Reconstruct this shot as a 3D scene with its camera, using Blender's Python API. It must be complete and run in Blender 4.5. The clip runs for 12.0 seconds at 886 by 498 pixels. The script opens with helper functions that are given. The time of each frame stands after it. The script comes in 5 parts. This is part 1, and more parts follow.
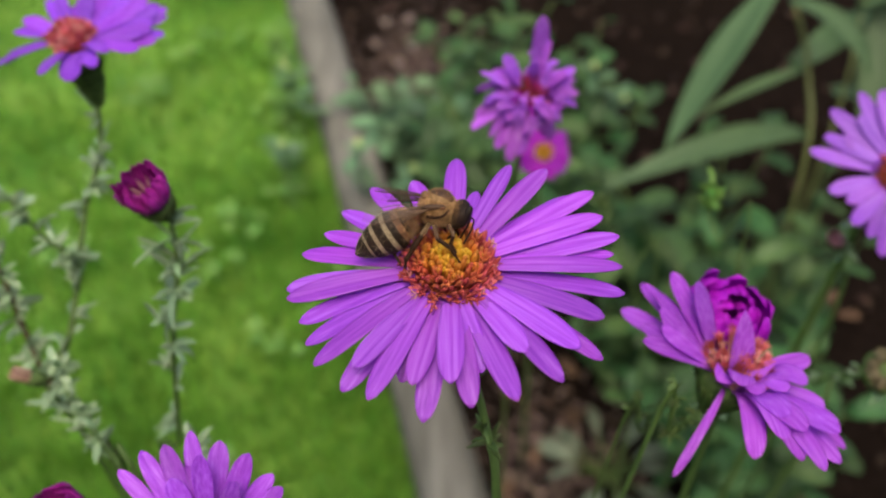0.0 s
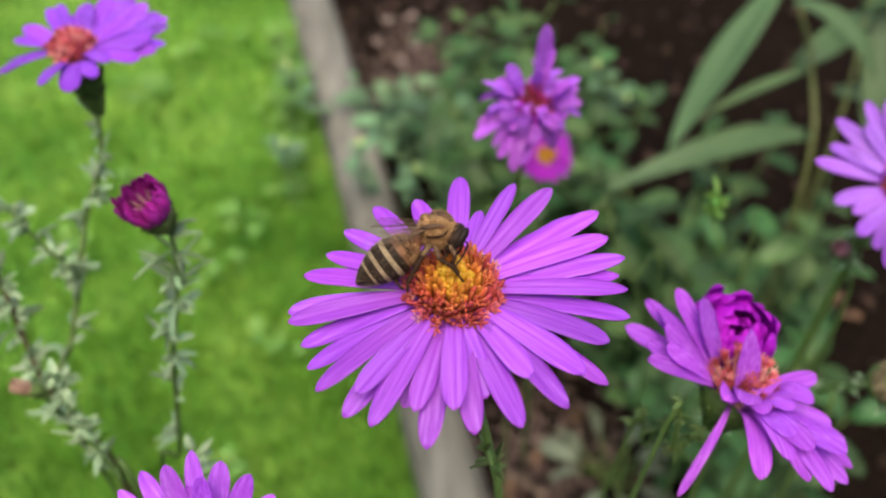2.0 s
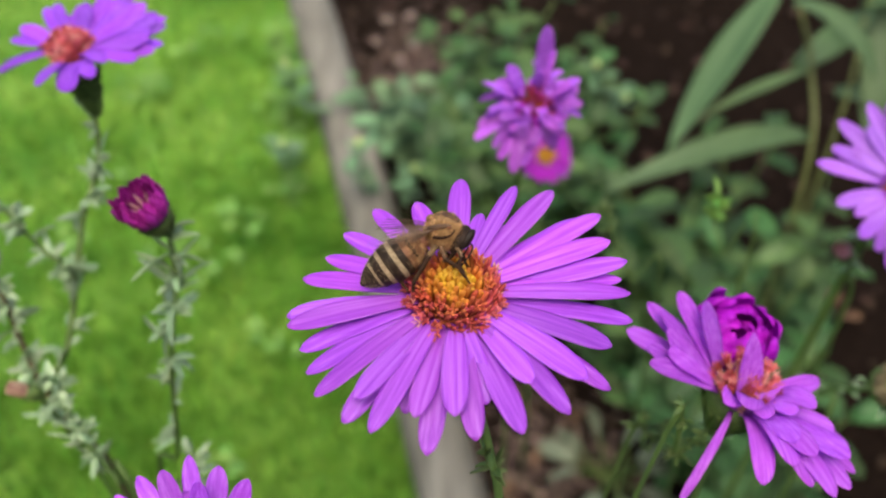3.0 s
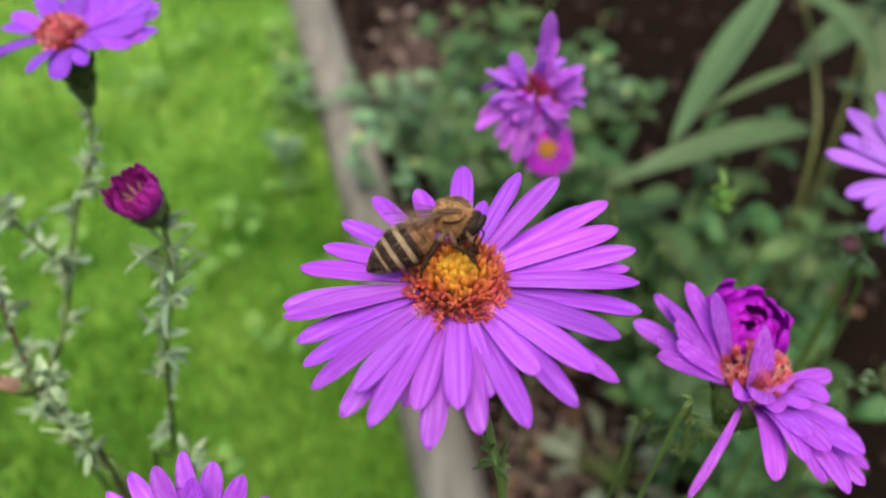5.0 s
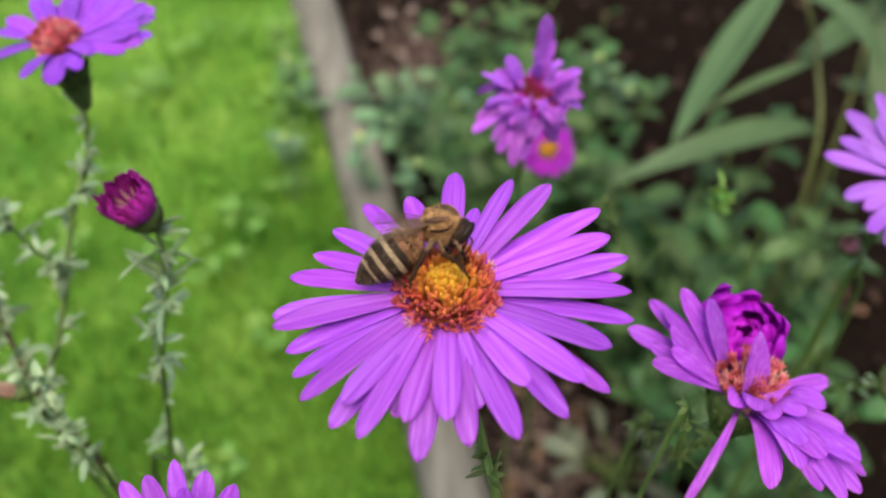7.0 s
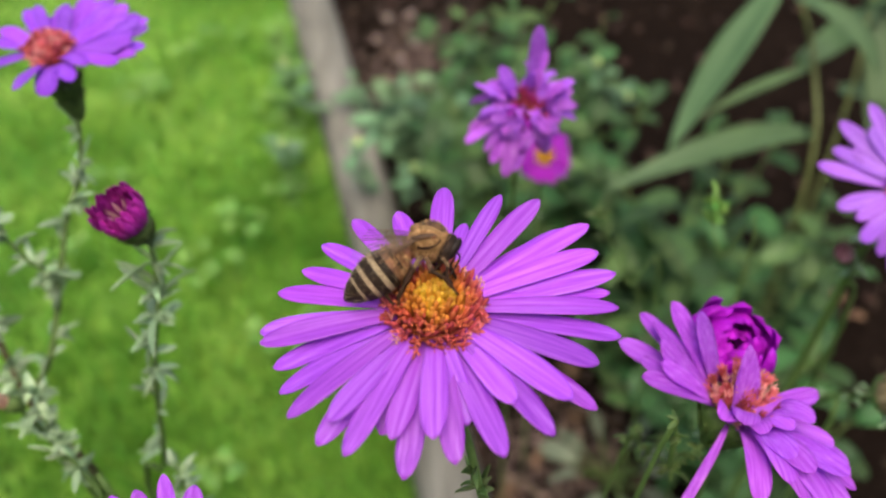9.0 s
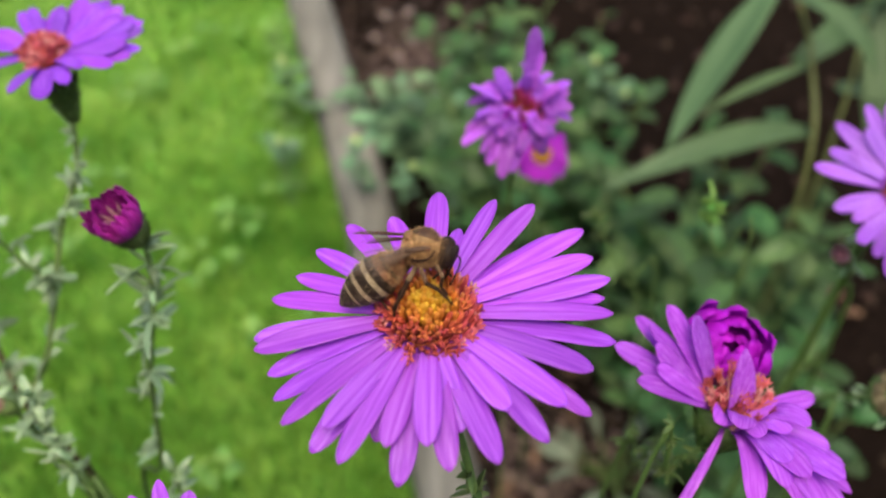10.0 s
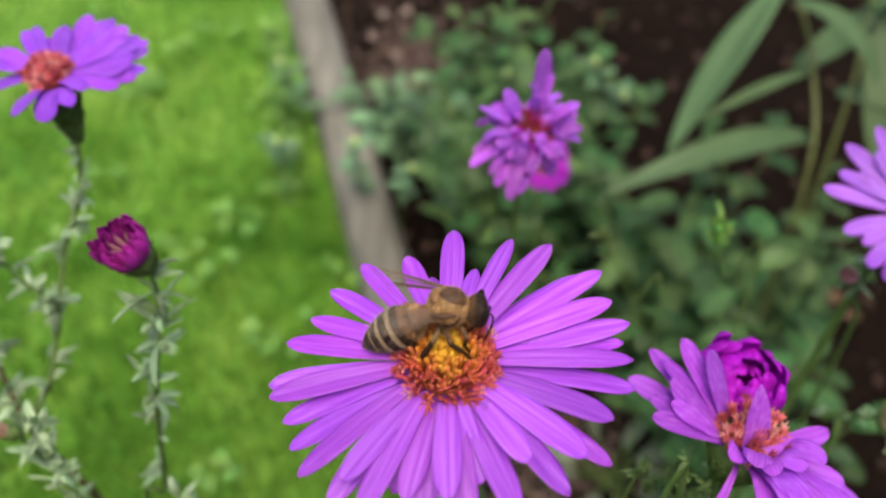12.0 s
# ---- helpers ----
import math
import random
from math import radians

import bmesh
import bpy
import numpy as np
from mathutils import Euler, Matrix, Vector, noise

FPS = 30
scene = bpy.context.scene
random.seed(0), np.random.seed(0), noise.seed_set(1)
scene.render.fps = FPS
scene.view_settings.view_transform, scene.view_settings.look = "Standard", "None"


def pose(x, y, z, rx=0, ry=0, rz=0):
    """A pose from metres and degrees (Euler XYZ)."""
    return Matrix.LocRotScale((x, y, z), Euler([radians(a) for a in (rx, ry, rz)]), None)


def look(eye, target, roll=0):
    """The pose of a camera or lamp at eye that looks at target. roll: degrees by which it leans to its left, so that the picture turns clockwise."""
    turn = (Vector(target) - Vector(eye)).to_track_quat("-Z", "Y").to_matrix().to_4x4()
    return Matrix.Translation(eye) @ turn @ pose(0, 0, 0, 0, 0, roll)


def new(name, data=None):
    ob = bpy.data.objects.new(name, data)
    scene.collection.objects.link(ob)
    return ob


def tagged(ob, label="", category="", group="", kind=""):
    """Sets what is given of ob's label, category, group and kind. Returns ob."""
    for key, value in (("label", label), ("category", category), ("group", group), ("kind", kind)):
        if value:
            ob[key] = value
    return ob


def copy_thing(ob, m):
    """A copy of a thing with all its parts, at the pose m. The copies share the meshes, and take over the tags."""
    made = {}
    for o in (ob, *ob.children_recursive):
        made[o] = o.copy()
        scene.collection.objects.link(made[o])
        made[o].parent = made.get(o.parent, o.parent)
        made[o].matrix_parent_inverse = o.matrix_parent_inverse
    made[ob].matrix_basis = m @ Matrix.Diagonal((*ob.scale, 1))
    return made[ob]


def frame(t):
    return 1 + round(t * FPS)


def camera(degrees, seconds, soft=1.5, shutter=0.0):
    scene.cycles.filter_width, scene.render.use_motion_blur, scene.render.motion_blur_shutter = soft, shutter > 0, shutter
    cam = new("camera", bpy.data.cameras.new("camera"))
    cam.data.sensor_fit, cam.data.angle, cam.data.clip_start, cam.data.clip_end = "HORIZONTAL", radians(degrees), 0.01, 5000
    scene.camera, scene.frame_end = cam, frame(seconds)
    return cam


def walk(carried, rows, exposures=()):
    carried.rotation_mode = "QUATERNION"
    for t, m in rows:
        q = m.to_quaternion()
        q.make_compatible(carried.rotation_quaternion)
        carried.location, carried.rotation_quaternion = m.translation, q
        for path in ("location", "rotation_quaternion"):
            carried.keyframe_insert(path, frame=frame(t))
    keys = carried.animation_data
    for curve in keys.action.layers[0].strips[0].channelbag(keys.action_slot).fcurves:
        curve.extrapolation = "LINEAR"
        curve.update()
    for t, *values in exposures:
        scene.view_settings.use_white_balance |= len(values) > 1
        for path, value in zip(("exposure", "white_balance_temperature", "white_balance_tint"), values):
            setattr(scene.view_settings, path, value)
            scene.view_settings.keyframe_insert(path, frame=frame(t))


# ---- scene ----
cam = camera(55.0, 12.0, soft=2.1)
cam.data.dof.use_dof = True
cam.data.dof.focus_distance = 0.094
cam.data.dof.aperture_fstop = 19.5
PATH = [
    (0, (0.00000, 0.00000, 0.50000), (0.00000, 0.32139, 0.11698), 0.00),
    (0.5, (0.00002, 0.00077, 0.50022), (-0.00029, 0.32143, 0.11659), -0.04),
    (1, (0.00011, 0.00161, 0.50022), (-0.00091, 0.32197, 0.11634), -0.17),
    (1.5, (-0.00019, 0.00222, 0.50040), (-0.00095, 0.32224, 0.11623), -0.10),
    (2, (-0.00021, 0.00292, 0.50099), (-0.00108, 0.32230, 0.11628), -0.04),
    (2.5, (-0.00039, 0.00346, 0.50099), (-0.00100, 0.32266, 0.11614), 0.03),
    (3, (-0.00043, 0.00388, 0.50050), (-0.00046, 0.32304, 0.11562), 0.16),
    (5, (-0.00065, 0.00520, 0.49734), (-0.00060, 0.32314, 0.11145), 0.14),
    (5.5, (-0.00040, 0.00574, 0.49666), (-0.00095, 0.32293, 0.11015), 0.05),
    (6, (-0.00006, 0.00612, 0.49638), (-0.00162, 0.32230, 0.10904), -0.12),
    (6.5, (0.00045, 0.00635, 0.49681), (-0.00163, 0.32244, 0.10940), -0.27),
    (7, (0.00081, 0.00649, 0.49761), (-0.00175, 0.32330, 0.11080), -0.38),
    (9, (0.00204, 0.00752, 0.49857), (-0.00036, 0.32557, 0.11277), -0.34),
    (9.5, (0.00232, 0.00783, 0.49867), (0.00061, 0.32510, 0.11223), -0.29),
    (10, (0.00251, 0.00833, 0.49903), (0.00082, 0.32502, 0.11212), -0.34),
    (10.5, (0.00197, 0.00933, 0.50045), (0.00157, 0.32502, 0.11271), -0.18),
    (11, (0.00090, 0.01149, 0.50098), (0.00162, 0.32647, 0.11267), 0.06),
    (11.5, (0.00003, 0.01260, 0.50122), (0.00172, 0.32738, 0.11275), 0.31),
    (12, (0.00020, 0.01310, 0.50128), (0.00135, 0.32729, 0.11232), 0.24),
]
walk(cam, [(t, look(eye, target, roll)) for t, eye, target, roll in PATH], exposures=[(0, 0.72, 6950, 9), (0.5, 0.97, 6950, 9), (1.2, 1.07, 6950, 9), (9.5, 1.06, 6950, 9), (12, 1.02, 6950, 9)])

# ---- daylight: bright overcast sky with a veiled sun ----
world = bpy.data.worlds.new("sky")
scene.world = world
world.use_nodes = True
sky = world.node_tree.nodes.new("ShaderNodeTexSky")
sky.sky_type, sky.sun_disc = "NISHITA", False
sky.sun_elevation, sky.sun_rotation = radians(70), radians(180)
sky.dust_density, sky.air_density, sky.ozone_density = 4.0, 1.0, 0.5
back = world.node_tree.nodes["Background"]
back.inputs["Strength"].default_value = 0.15
world.node_tree.links.new(sky.outputs[0], back.inputs["Color"])
sun = new("sun", bpy.data.lights.new("sun", "SUN"))
sun.data.energy, sun.data.angle, sun.data.color = 1.2, radians(45), (1.0, 0.95, 0.86)
sun.matrix_world = look((0, -0.8, 2.2), (0, 0, 0))


# ---- materials ----
def shader(name, rough=0.6, spec=0.3):
    m = bpy.data.materials.new(name)
    m.use_nodes = True
    b = m.node_tree.nodes["Principled BSDF"]
    b.inputs["Roughness"].default_value = rough
    b.inputs["Specular IOR Level"].default_value = spec
    return m, m.node_tree.nodes, m.node_tree.links, b


def ramp(nodes, stops):
    r = nodes.new("ShaderNodeValToRGB")
    while len(r.color_ramp.elements) < len(stops):
        r.color_ramp.elements.new(0.5)
    for e, (p, c) in zip(r.color_ramp.elements, stops):
        e.position, e.color = p, (*c, 1)
    return r


def noisy(nodes, links, scale, coords="Object", detail=4.0, stretch=(1, 1, 1), rough=0.6):
    tc, mp, n = nodes.new("ShaderNodeTexCoord"), nodes.new("ShaderNodeMapping"), nodes.new("ShaderNodeTexNoise")
    mp.inputs["Scale"].default_value = stretch
    n.inputs["Scale"].default_value, n.inputs["Detail"].default_value, n.inputs["Roughness"].default_value = scale, detail, rough
    links.new(tc.outputs[coords], mp.inputs["Vector"])
    links.new(mp.outputs[0], n.inputs["Vector"])
    return n


def bumped(nodes, links, b, height, strength, distance):
    bump = nodes.new("ShaderNodeBump")
    bump.inputs["Strength"].default_value, bump.inputs["Distance"].default_value = strength, distance
    links.new(height, bump.inputs["Height"])
    links.new(bump.outputs[0], b.inputs["Normal"])
    return bump


def varied(nodes, links, colour, spread_value=0.25, spread_hue=0.03, island=False):
    """Turns hue and value by the object's (or island's) own random number."""
    if island:
        src = nodes.new("ShaderNodeNewGeometry").outputs["Random Per Island"]
    else:
        src = nodes.new("ShaderNodeObjectInfo").outputs["Random"]
    hsv = nodes.new("ShaderNodeHueSaturation")
    for key, mid, spread in (("Hue", 0.5, spread_hue), ("Value", 1.0, spread_value)):
        mr = nodes.new("ShaderNodeMapRange")
        mr.inputs["To Min"].default_value, mr.inputs["To Max"].default_value = mid - spread, mid + spread
        if key == "Hue":
            mul = nodes.new("ShaderNodeMath")
            mul.operation = "MULTIPLY"
            mul.inputs[1].default_value = 7.31
            fr = nodes.new("ShaderNodeMath")
            fr.operation = "FRACT"
            links.new(src, mul.inputs[0])
            links.new(mul.outputs[0], fr.inputs[0])
            links.new(fr.outputs[0], mr.inputs["Value"])
        else:
            links.new(src, mr.inputs["Value"])
        links.new(mr.outputs[0], hsv.inputs[key])
    links.new(colour, hsv.inputs["Color"])
    return hsv.outputs[0]


def thin_leaf(name, stops, scale, stretch, rough=0.5, spec=0.3, through_share=0.3, through_tint=(1, 1, 1), bump=0.3, distance=0.0002, value=0.2, hue=0.02, island=False, coords="Object"):
    """A petal or leaf: veined colour, soft gloss, and some light passing through."""
    m, nodes, links, b = shader(name, rough, spec)
    n = noisy(nodes, links, scale, coords, 3.0, stretch)
    r = ramp(nodes, stops)
    links.new(n.outputs["Fac"], r.inputs[0])
    colour = varied(nodes, links, r.outputs[0], value, hue, island)
    links.new(colour, b.inputs["Base Color"])
    bumped(nodes, links, b, n.outputs["Fac"], bump, distance)
    tl, mix, tint = nodes.new("ShaderNodeBsdfTranslucent"), nodes.new("ShaderNodeMixShader"), nodes.new("ShaderNodeMix")
    tint.data_type, tint.blend_type = "RGBA", "MULTIPLY"
    tint.inputs["Factor"].default_value = 1.0
    tint.inputs["B"].default_value = (*through_tint, 1)
    links.new(colour, tint.inputs["A"])
    links.new(tint.outputs["Result"], tl.inputs["Color"])
    mix.inputs[0].default_value = through_share
    links.new(b.outputs[0], mix.inputs[1])
    links.new(tl.outputs[0], mix.inputs[2])
    links.new(mix.outputs[0], nodes["Material Output"].inputs["Surface"])
    return m


def plain(name, stops, scale, rough=0.7, spec=0.3, bump=0.4, distance=0.0003, stretch=(1, 1, 1), coords="Object", value=0.15, hue=0.01, island=False):
    m, nodes, links, b = shader(name, rough, spec)
    n = noisy(nodes, links, scale, coords, 6.0, stretch)
    r = ramp(nodes, stops)
    links.new(n.outputs["Fac"], r.inputs[0])
    links.new(varied(nodes, links, r.outputs[0], value, hue, island), b.inputs["Base Color"])
    bumped(nodes, links, b, n.outputs["Fac"], bump, distance)
    return m


PETAL = thin_leaf("aster_petal", [(0.33, (0.315, 0.038, 0.59)), (0.5, (0.415, 0.071, 0.70)), (0.68, (0.515, 0.14, 0.79))], 900, (0.07, 2.6, 1), 0.45, 0.4, 0.31, (1, 1, 1), 0.35, 0.0002, 0.18, 0.010)
PETAL_PALE = thin_leaf("pale_petal", [(0.33, (0.42, 0.065, 0.66)), (0.5, (0.53, 0.105, 0.78)), (0.68, (0.64, 0.20, 0.86))], 900, (0.07, 2.6, 1), 0.5, 0.3, 0.46, (1, 1, 1), 0.35, 0.0002, 0.12, 0.008)
PETAL_BLUE = thin_leaf("violet_petal", [(0.33, (0.25, 0.045, 0.56)), (0.5, (0.34, 0.080, 0.68)), (0.68, (0.46, 0.155, 0.78))], 900, (0.07, 2.6, 1), 0.45, 0.4, 0.3, (1, 1, 1), 0.35, 0.0002, 0.10, 0.006)
PETAL_LILAC = thin_leaf("lilac_petal", [(0.33, (0.27, 0.040, 0.62)), (0.5, (0.36, 0.070, 0.75)), (0.68, (0.46, 0.13, 0.84))], 900, (0.07, 2.6, 1), 0.5, 0.3, 0.38, (1, 1, 1), 0.35, 0.0002, 0.14, 0.012)
PETAL_DARK = thin_leaf("young_petal", [(0.25, (0.40, 0.004, 0.48)), (0.5, (0.53, 0.008, 0.63)), (0.75, (0.62, 0.035, 0.72))], 900, (0.15, 1.5, 1), 0.55, 0.25, 0.42, (1, 1, 1), 0.4, 0.0002, 0.15, 0.01)
PETAL_DEEP = thin_leaf("deep_petal", [(0.25, (0.22, 0.004, 0.30)), (0.5, (0.31, 0.008, 0.41)), (0.75, (0.39, 0.03, 0.50))], 900, (0.15, 1.5, 1), 0.55, 0.2, 0.2, (1, 1, 1), 0.4, 0.0002, 0.15, 0.01)
THROAT_SHADE = plain("throat_shade", [(0.3, (0.045, 0.002, 0.045)), (0.7, (0.10, 0.004, 0.10))], 900, 0.7, 0.1)
PETAL_BUD = thin_leaf("bud_petal", [(0.3, (0.27, 0.008, 0.20)), (0.5, (0.40, 0.016, 0.30)), (0.75, (0.52, 0.09, 0.42))], 900, (0.2, 1.5, 1), 0.6, 0.2, 0.2, (1, 1, 1), 0.4, 0.0002, 0.2, 0.015)
FLORET_YELLOW = plain("yellow_floret", [(0.3, (0.47, 0.23, 0.018)), (0.7, (0.62, 0.34, 0.036))], 1500, 0.55, 0.3, 0.2, 0.0001, value=0.12, hue=0.012)
FLORET_AMBER = plain("amber_floret", [(0.3, (0.38, 0.11, 0.014)), (0.7, (0.52, 0.18, 0.03))], 1500, 0.55, 0.3, 0.2, 0.0001, value=0.2, hue=0.012)
FLORET_BASE = plain("floret_tube", [(0.3, (0.26, 0.05, 0.015)), (0.7, (0.42, 0.11, 0.03))], 900, 0.6, 0.2, 0.3, 0.0001)
FLORET_ORANGE = plain("orange_floret", [(0.3, (0.36, 0.060, 0.024)), (0.7, (0.52, 0.14, 0.055))], 1500, 0.55, 0.3, 0.2, 0.0001, value=0.25, hue=0.015)
FLORET_RED = plain("red_floret", [(0.3, (0.25, 0.018, 0.024)), (0.7, (0.46, 0.075, 0.078))], 1500, 0.55, 0.3, 0.2, 0.0001, value=0.25, hue=0.015)
FLORET_CRIMSON = plain("crimson_floret", [(0.3, (0.17, 0.008, 0.03)), (0.7, (0.34, 0.03, 0.08))], 1500, 0.6, 0.2, 0.2, 0.0001, value=0.25, hue=0.015)
FLORET_ROSE = plain("rose_floret", [(0.3, (0.54, 0.085, 0.105)), (0.7, (0.69, 0.18, 0.20))], 1500, 0.6, 0.2, 0.2, 0.0001, value=0.15, hue=0.01)
FLORET_TIP = plain("pale_floret_lobe", [(0.3, (0.60, 0.18, 0.17)), (0.7, (0.76, 0.38, 0.36))], 1500, 0.55, 0.3, 0.2, 0.0001)
CALYX = plain("calyx_green", [(0.3, (0.050, 0.085, 0.022)), (0.7, (0.115, 0.165, 0.045))], 700, 0.65, 0.25)
STEM = plain("stem_green", [(0.3, (0.060, 0.110, 0.028)), (0.7, (0.125, 0.195, 0.055))], 500, 0.6, 0.3, stretch=(1, 1, 0.3))
STEM_BROWN = plain("woody_stem", [(0.3, (0.07, 0.055, 0.03)), (0.7, (0.16, 0.13, 0.07))], 400, 0.75, 0.2)
LEAF_ASTER = thin_leaf("aster_leaf", [(0.3, (0.145, 0.26, 0.115)), (0.7, (0.38, 0.52, 0.31))], 500, (0.2, 1, 1), 0.32, 0.7, 0.22, (1, 1, 0.5), 0.3, 0.0002, 0.3, 0.02)
LEAF_WEED = thin_leaf("weed_leaf", [(0.3, (0.034, 0.087, 0.024)), (0.7, (0.078, 0.165, 0.049))], 160, (1, 1, 1), 0.5, 0.35, 0.25, (1, 1, 0.5), 0.3, 0.0005, 0.4, 0.03)
LEAF_SOFT = thin_leaf("soft_weed_leaf", [(0.3, (0.104, 0.213, 0.100)), (0.7, (0.186, 0.318, 0.164))], 160, (1, 1, 1), 0.5, 0.35, 0.25, (1, 1, 0.6), 0.3, 0.0005, 0.35, 0.025)
LEAF_LAWN = thin_leaf("lawn_weed_leaf", [(0.3, (0.12, 0.28, 0.05)), (0.7, (0.22, 0.41, 0.10))], 160, (1, 1, 1), 0.5, 0.35, 0.3, (1, 1, 0.5), 0.3, 0.0005, 0.3, 0.02)
LEAF_GREY = thin_leaf("grey_leaf", [(0.3, (0.10, 0.135, 0.088)), (0.7, (0.20, 0.235, 0.16))], 160, (1, 1, 1), 0.55, 0.3, 0.2, (1, 1, 0.5), 0.3, 0.0005, 0.3, 0.02)
LEAF_LANCE = thin_leaf("lance_leaf", [(0.3, (0.050, 0.102, 0.040)), (0.7, (0.090, 0.158, 0.068))], 120, (0.15, 1, 1), 0.5, 0.3, 0.2, (1, 1, 0.5), 0.3, 0.0006, 0.15, 0.015)
STALK_YELLOW = plain("yellowish_stalk", [(0.3, (0.085, 0.105, 0.03)), (0.7, (0.15, 0.17, 0.06))], 200, 0.55, 0.35)
GRASS = thin_leaf("grass_blade", [(0.32, (0.104, 0.295, 0.038)), (0.5, (0.234, 0.475, 0.076)), (0.66, (0.395, 0.63, 0.142))], 11, (1, 1, 1), 0.45, 0.25, 0.42, (1, 1, 0.4), 0.1, 0.0005, 0.15, 0.016, island=True)
CLOVER = thin_leaf("clover_leaf", [(0.3, (0.16, 0.36, 0.06)), (0.7, (0.27, 0.48, 0.12))], 60, (1, 1, 1), 0.5, 0.4, 0.3, (1, 1, 0.5), 0.1, 0.0005, 0.25, 0.02, island=True)
TIMBER = plain("weathered_timber", [(0.25, (0.062, 0.058, 0.048)), (0.5, (0.134, 0.127, 0.106)), (0.75, (0.25, 0.238, 0.204))], 60, 0.85, 0.15, 0.7, 0.003, stretch=(1, 0.12, 1))
CHIP = plain("wood_chip", [(0.3, (0.026, 0.015, 0.011)), (0.7, (0.080, 0.050, 0.036))], 80, 0.85, 0.15, value=0.6, hue=0.02, island=True)
DRY_LEAF = plain("dry_leaf", [(0.3, (0.07, 0.042, 0.026)), (0.7, (0.17, 0.106, 0.064))], 60, 0.8, 0.15, value=0.4, island=True)

PETAL_FADED = thin_leaf("faded_petal", [(0.25, (0.36, 0.065, 0.56)), (0.5, (0.56, 0.15, 0.80)), (0.75, (0.68, 0.28, 0.87))], 700, (0.15, 1.5, 1), 0.6, 0.2, 0.48, (1, 1, 1), 0.5, 0.0003, 0.2, 0.015)
PETAL_PINK = thin_leaf("pink_petal", [(0.3, (0.45, 0.16, 0.24)), (0.7, (0.62, 0.32, 0.36))], 700, (0.2, 1.5, 1), 0.6, 0.2, 0.2)
PETAL_TAN = thin_leaf("dried_petal", [(0.3, (0.27, 0.15, 0.11)), (0.7, (0.46, 0.30, 0.22))], 700, (0.2, 1.5, 1), 0.7, 0.15, 0.15)
LEAF_YOUNG = thin_leaf("young_leaf", [(0.3, (0.052, 0.10, 0.025)), (0.7, (0.13, 0.20, 0.06))], 500, (0.2, 1, 1), 0.5, 0.4, 0.25, (1, 1, 0.5), 0.3, 0.0002, 0.3, 0.02)
BUD_GREEN = plain("pale_green_bud", [(0.3, (0.36, 0.50, 0.14)), (0.7, (0.55, 0.68, 0.28))], 300, 0.55, 0.3)
STICK = plain("dry_stick_bark", [(0.3, (0.10, 0.07, 0.05)), (0.7, (0.22, 0.165, 0.125))], 120, 0.85, 0.15)
SOIL_CRUMB = plain("dry_soil_crumb", [(0.3, (0.085, 0.058, 0.048)), (0.7, (0.195, 0.142, 0.120))], 80, 0.9, 0.1, value=0.5, hue=0.02, island=True)
CHIP_PALE = plain("pale_wood", [(0.3, (0.22, 0.165, 0.14)), (0.7, (0.45, 0.37, 0.32))], 120, 0.8, 0.15)
BEE_DARK = plain("bee_dark_shell", [(0.3, (0.008, 0.005, 0.004)), (0.7, (0.032, 0.019, 0.012))], 2500, 0.5, 0.10, 0.4, 0.0001)
BEE_AMBER = plain("bee_amber_shell", [(0.35, (0.07, 0.026, 0.013)), (0.65, (0.21, 0.085, 0.042))], 600, 0.5, 0.3, 0.15, 0.00005)
BEE_BAND = plain("bee_pale_band", [(0.3, (0.12, 0.082, 0.048)), (0.7, (0.38, 0.29, 0.18))], 3500, 0.8, 0.15, 0.5, 0.0001)
BEE_BROWN = plain("bee_thorax_shell", [(0.3, (0.15, 0.078, 0.032)), (0.7, (0.30, 0.17, 0.075))], 2000, 0.6, 0.2)
BEE_FUR = plain("bee_fur", [(0.35, (0.20, 0.092, 0.034)), (0.65, (0.62, 0.38, 0.19))], 1100, 0.75, 0.15, 0.0, 0.00005, value=0.35, island=True)
BEE_FUR_PALE = plain("bee_pale_hair", [(0.3, (0.26, 0.19, 0.11)), (0.7, (0.45, 0.36, 0.24))], 900, 0.75, 0.15, 0.0, 0.00005, value=0.3, island=True)
BEE_SCUTUM = plain("bee_back_plate", [(0.3, (0.030, 0.015, 0.008)), (0.7, (0.095, 0.050, 0.023))], 700, 0.5, 0.25, 0.5, 0.0001)
BEE_EYE = plain("bee_eye", [(0.3, (0.006, 0.004, 0.004)), (0.7, (0.02, 0.012, 0.01))], 6000, 0.42, 0.12, 0.1, 0.00002)
BEE_LEG = plain("bee_leg", [(0.3, (0.010, 0.005, 0.003)), (0.7, (0.045, 0.019, 0.009))], 2000, 0.55, 0.08)
BEE_FEMUR = plain("bee_femur", [(0.3, (0.05, 0.026, 0.013)), (0.7, (0.20, 0.115, 0.06))], 900, 0.6, 0.1)
BEE_VEIN = plain("wing_vein", [(0.3, (0.07, 0.035, 0.015)), (0.7, (0.16, 0.09, 0.045))], 2000, 0.5, 0.3)


def wing_material():
    m, nodes, links, b = shader("wing_membrane", 0.25, 0.5)
    n = noisy(nodes, links, 900, "Object", 3.0)
    r = ramp(nodes, [(0.3, (0.42, 0.31, 0.24)), (0.7, (0.60, 0.50, 0.42))])
    links.new(n.outputs["Fac"], r.inputs[0])
    links.new(r.outputs[0], b.inputs["Base Color"])
    b.inputs["Alpha"].default_value = 0.09
    return m


BEE_WING = wing_material()


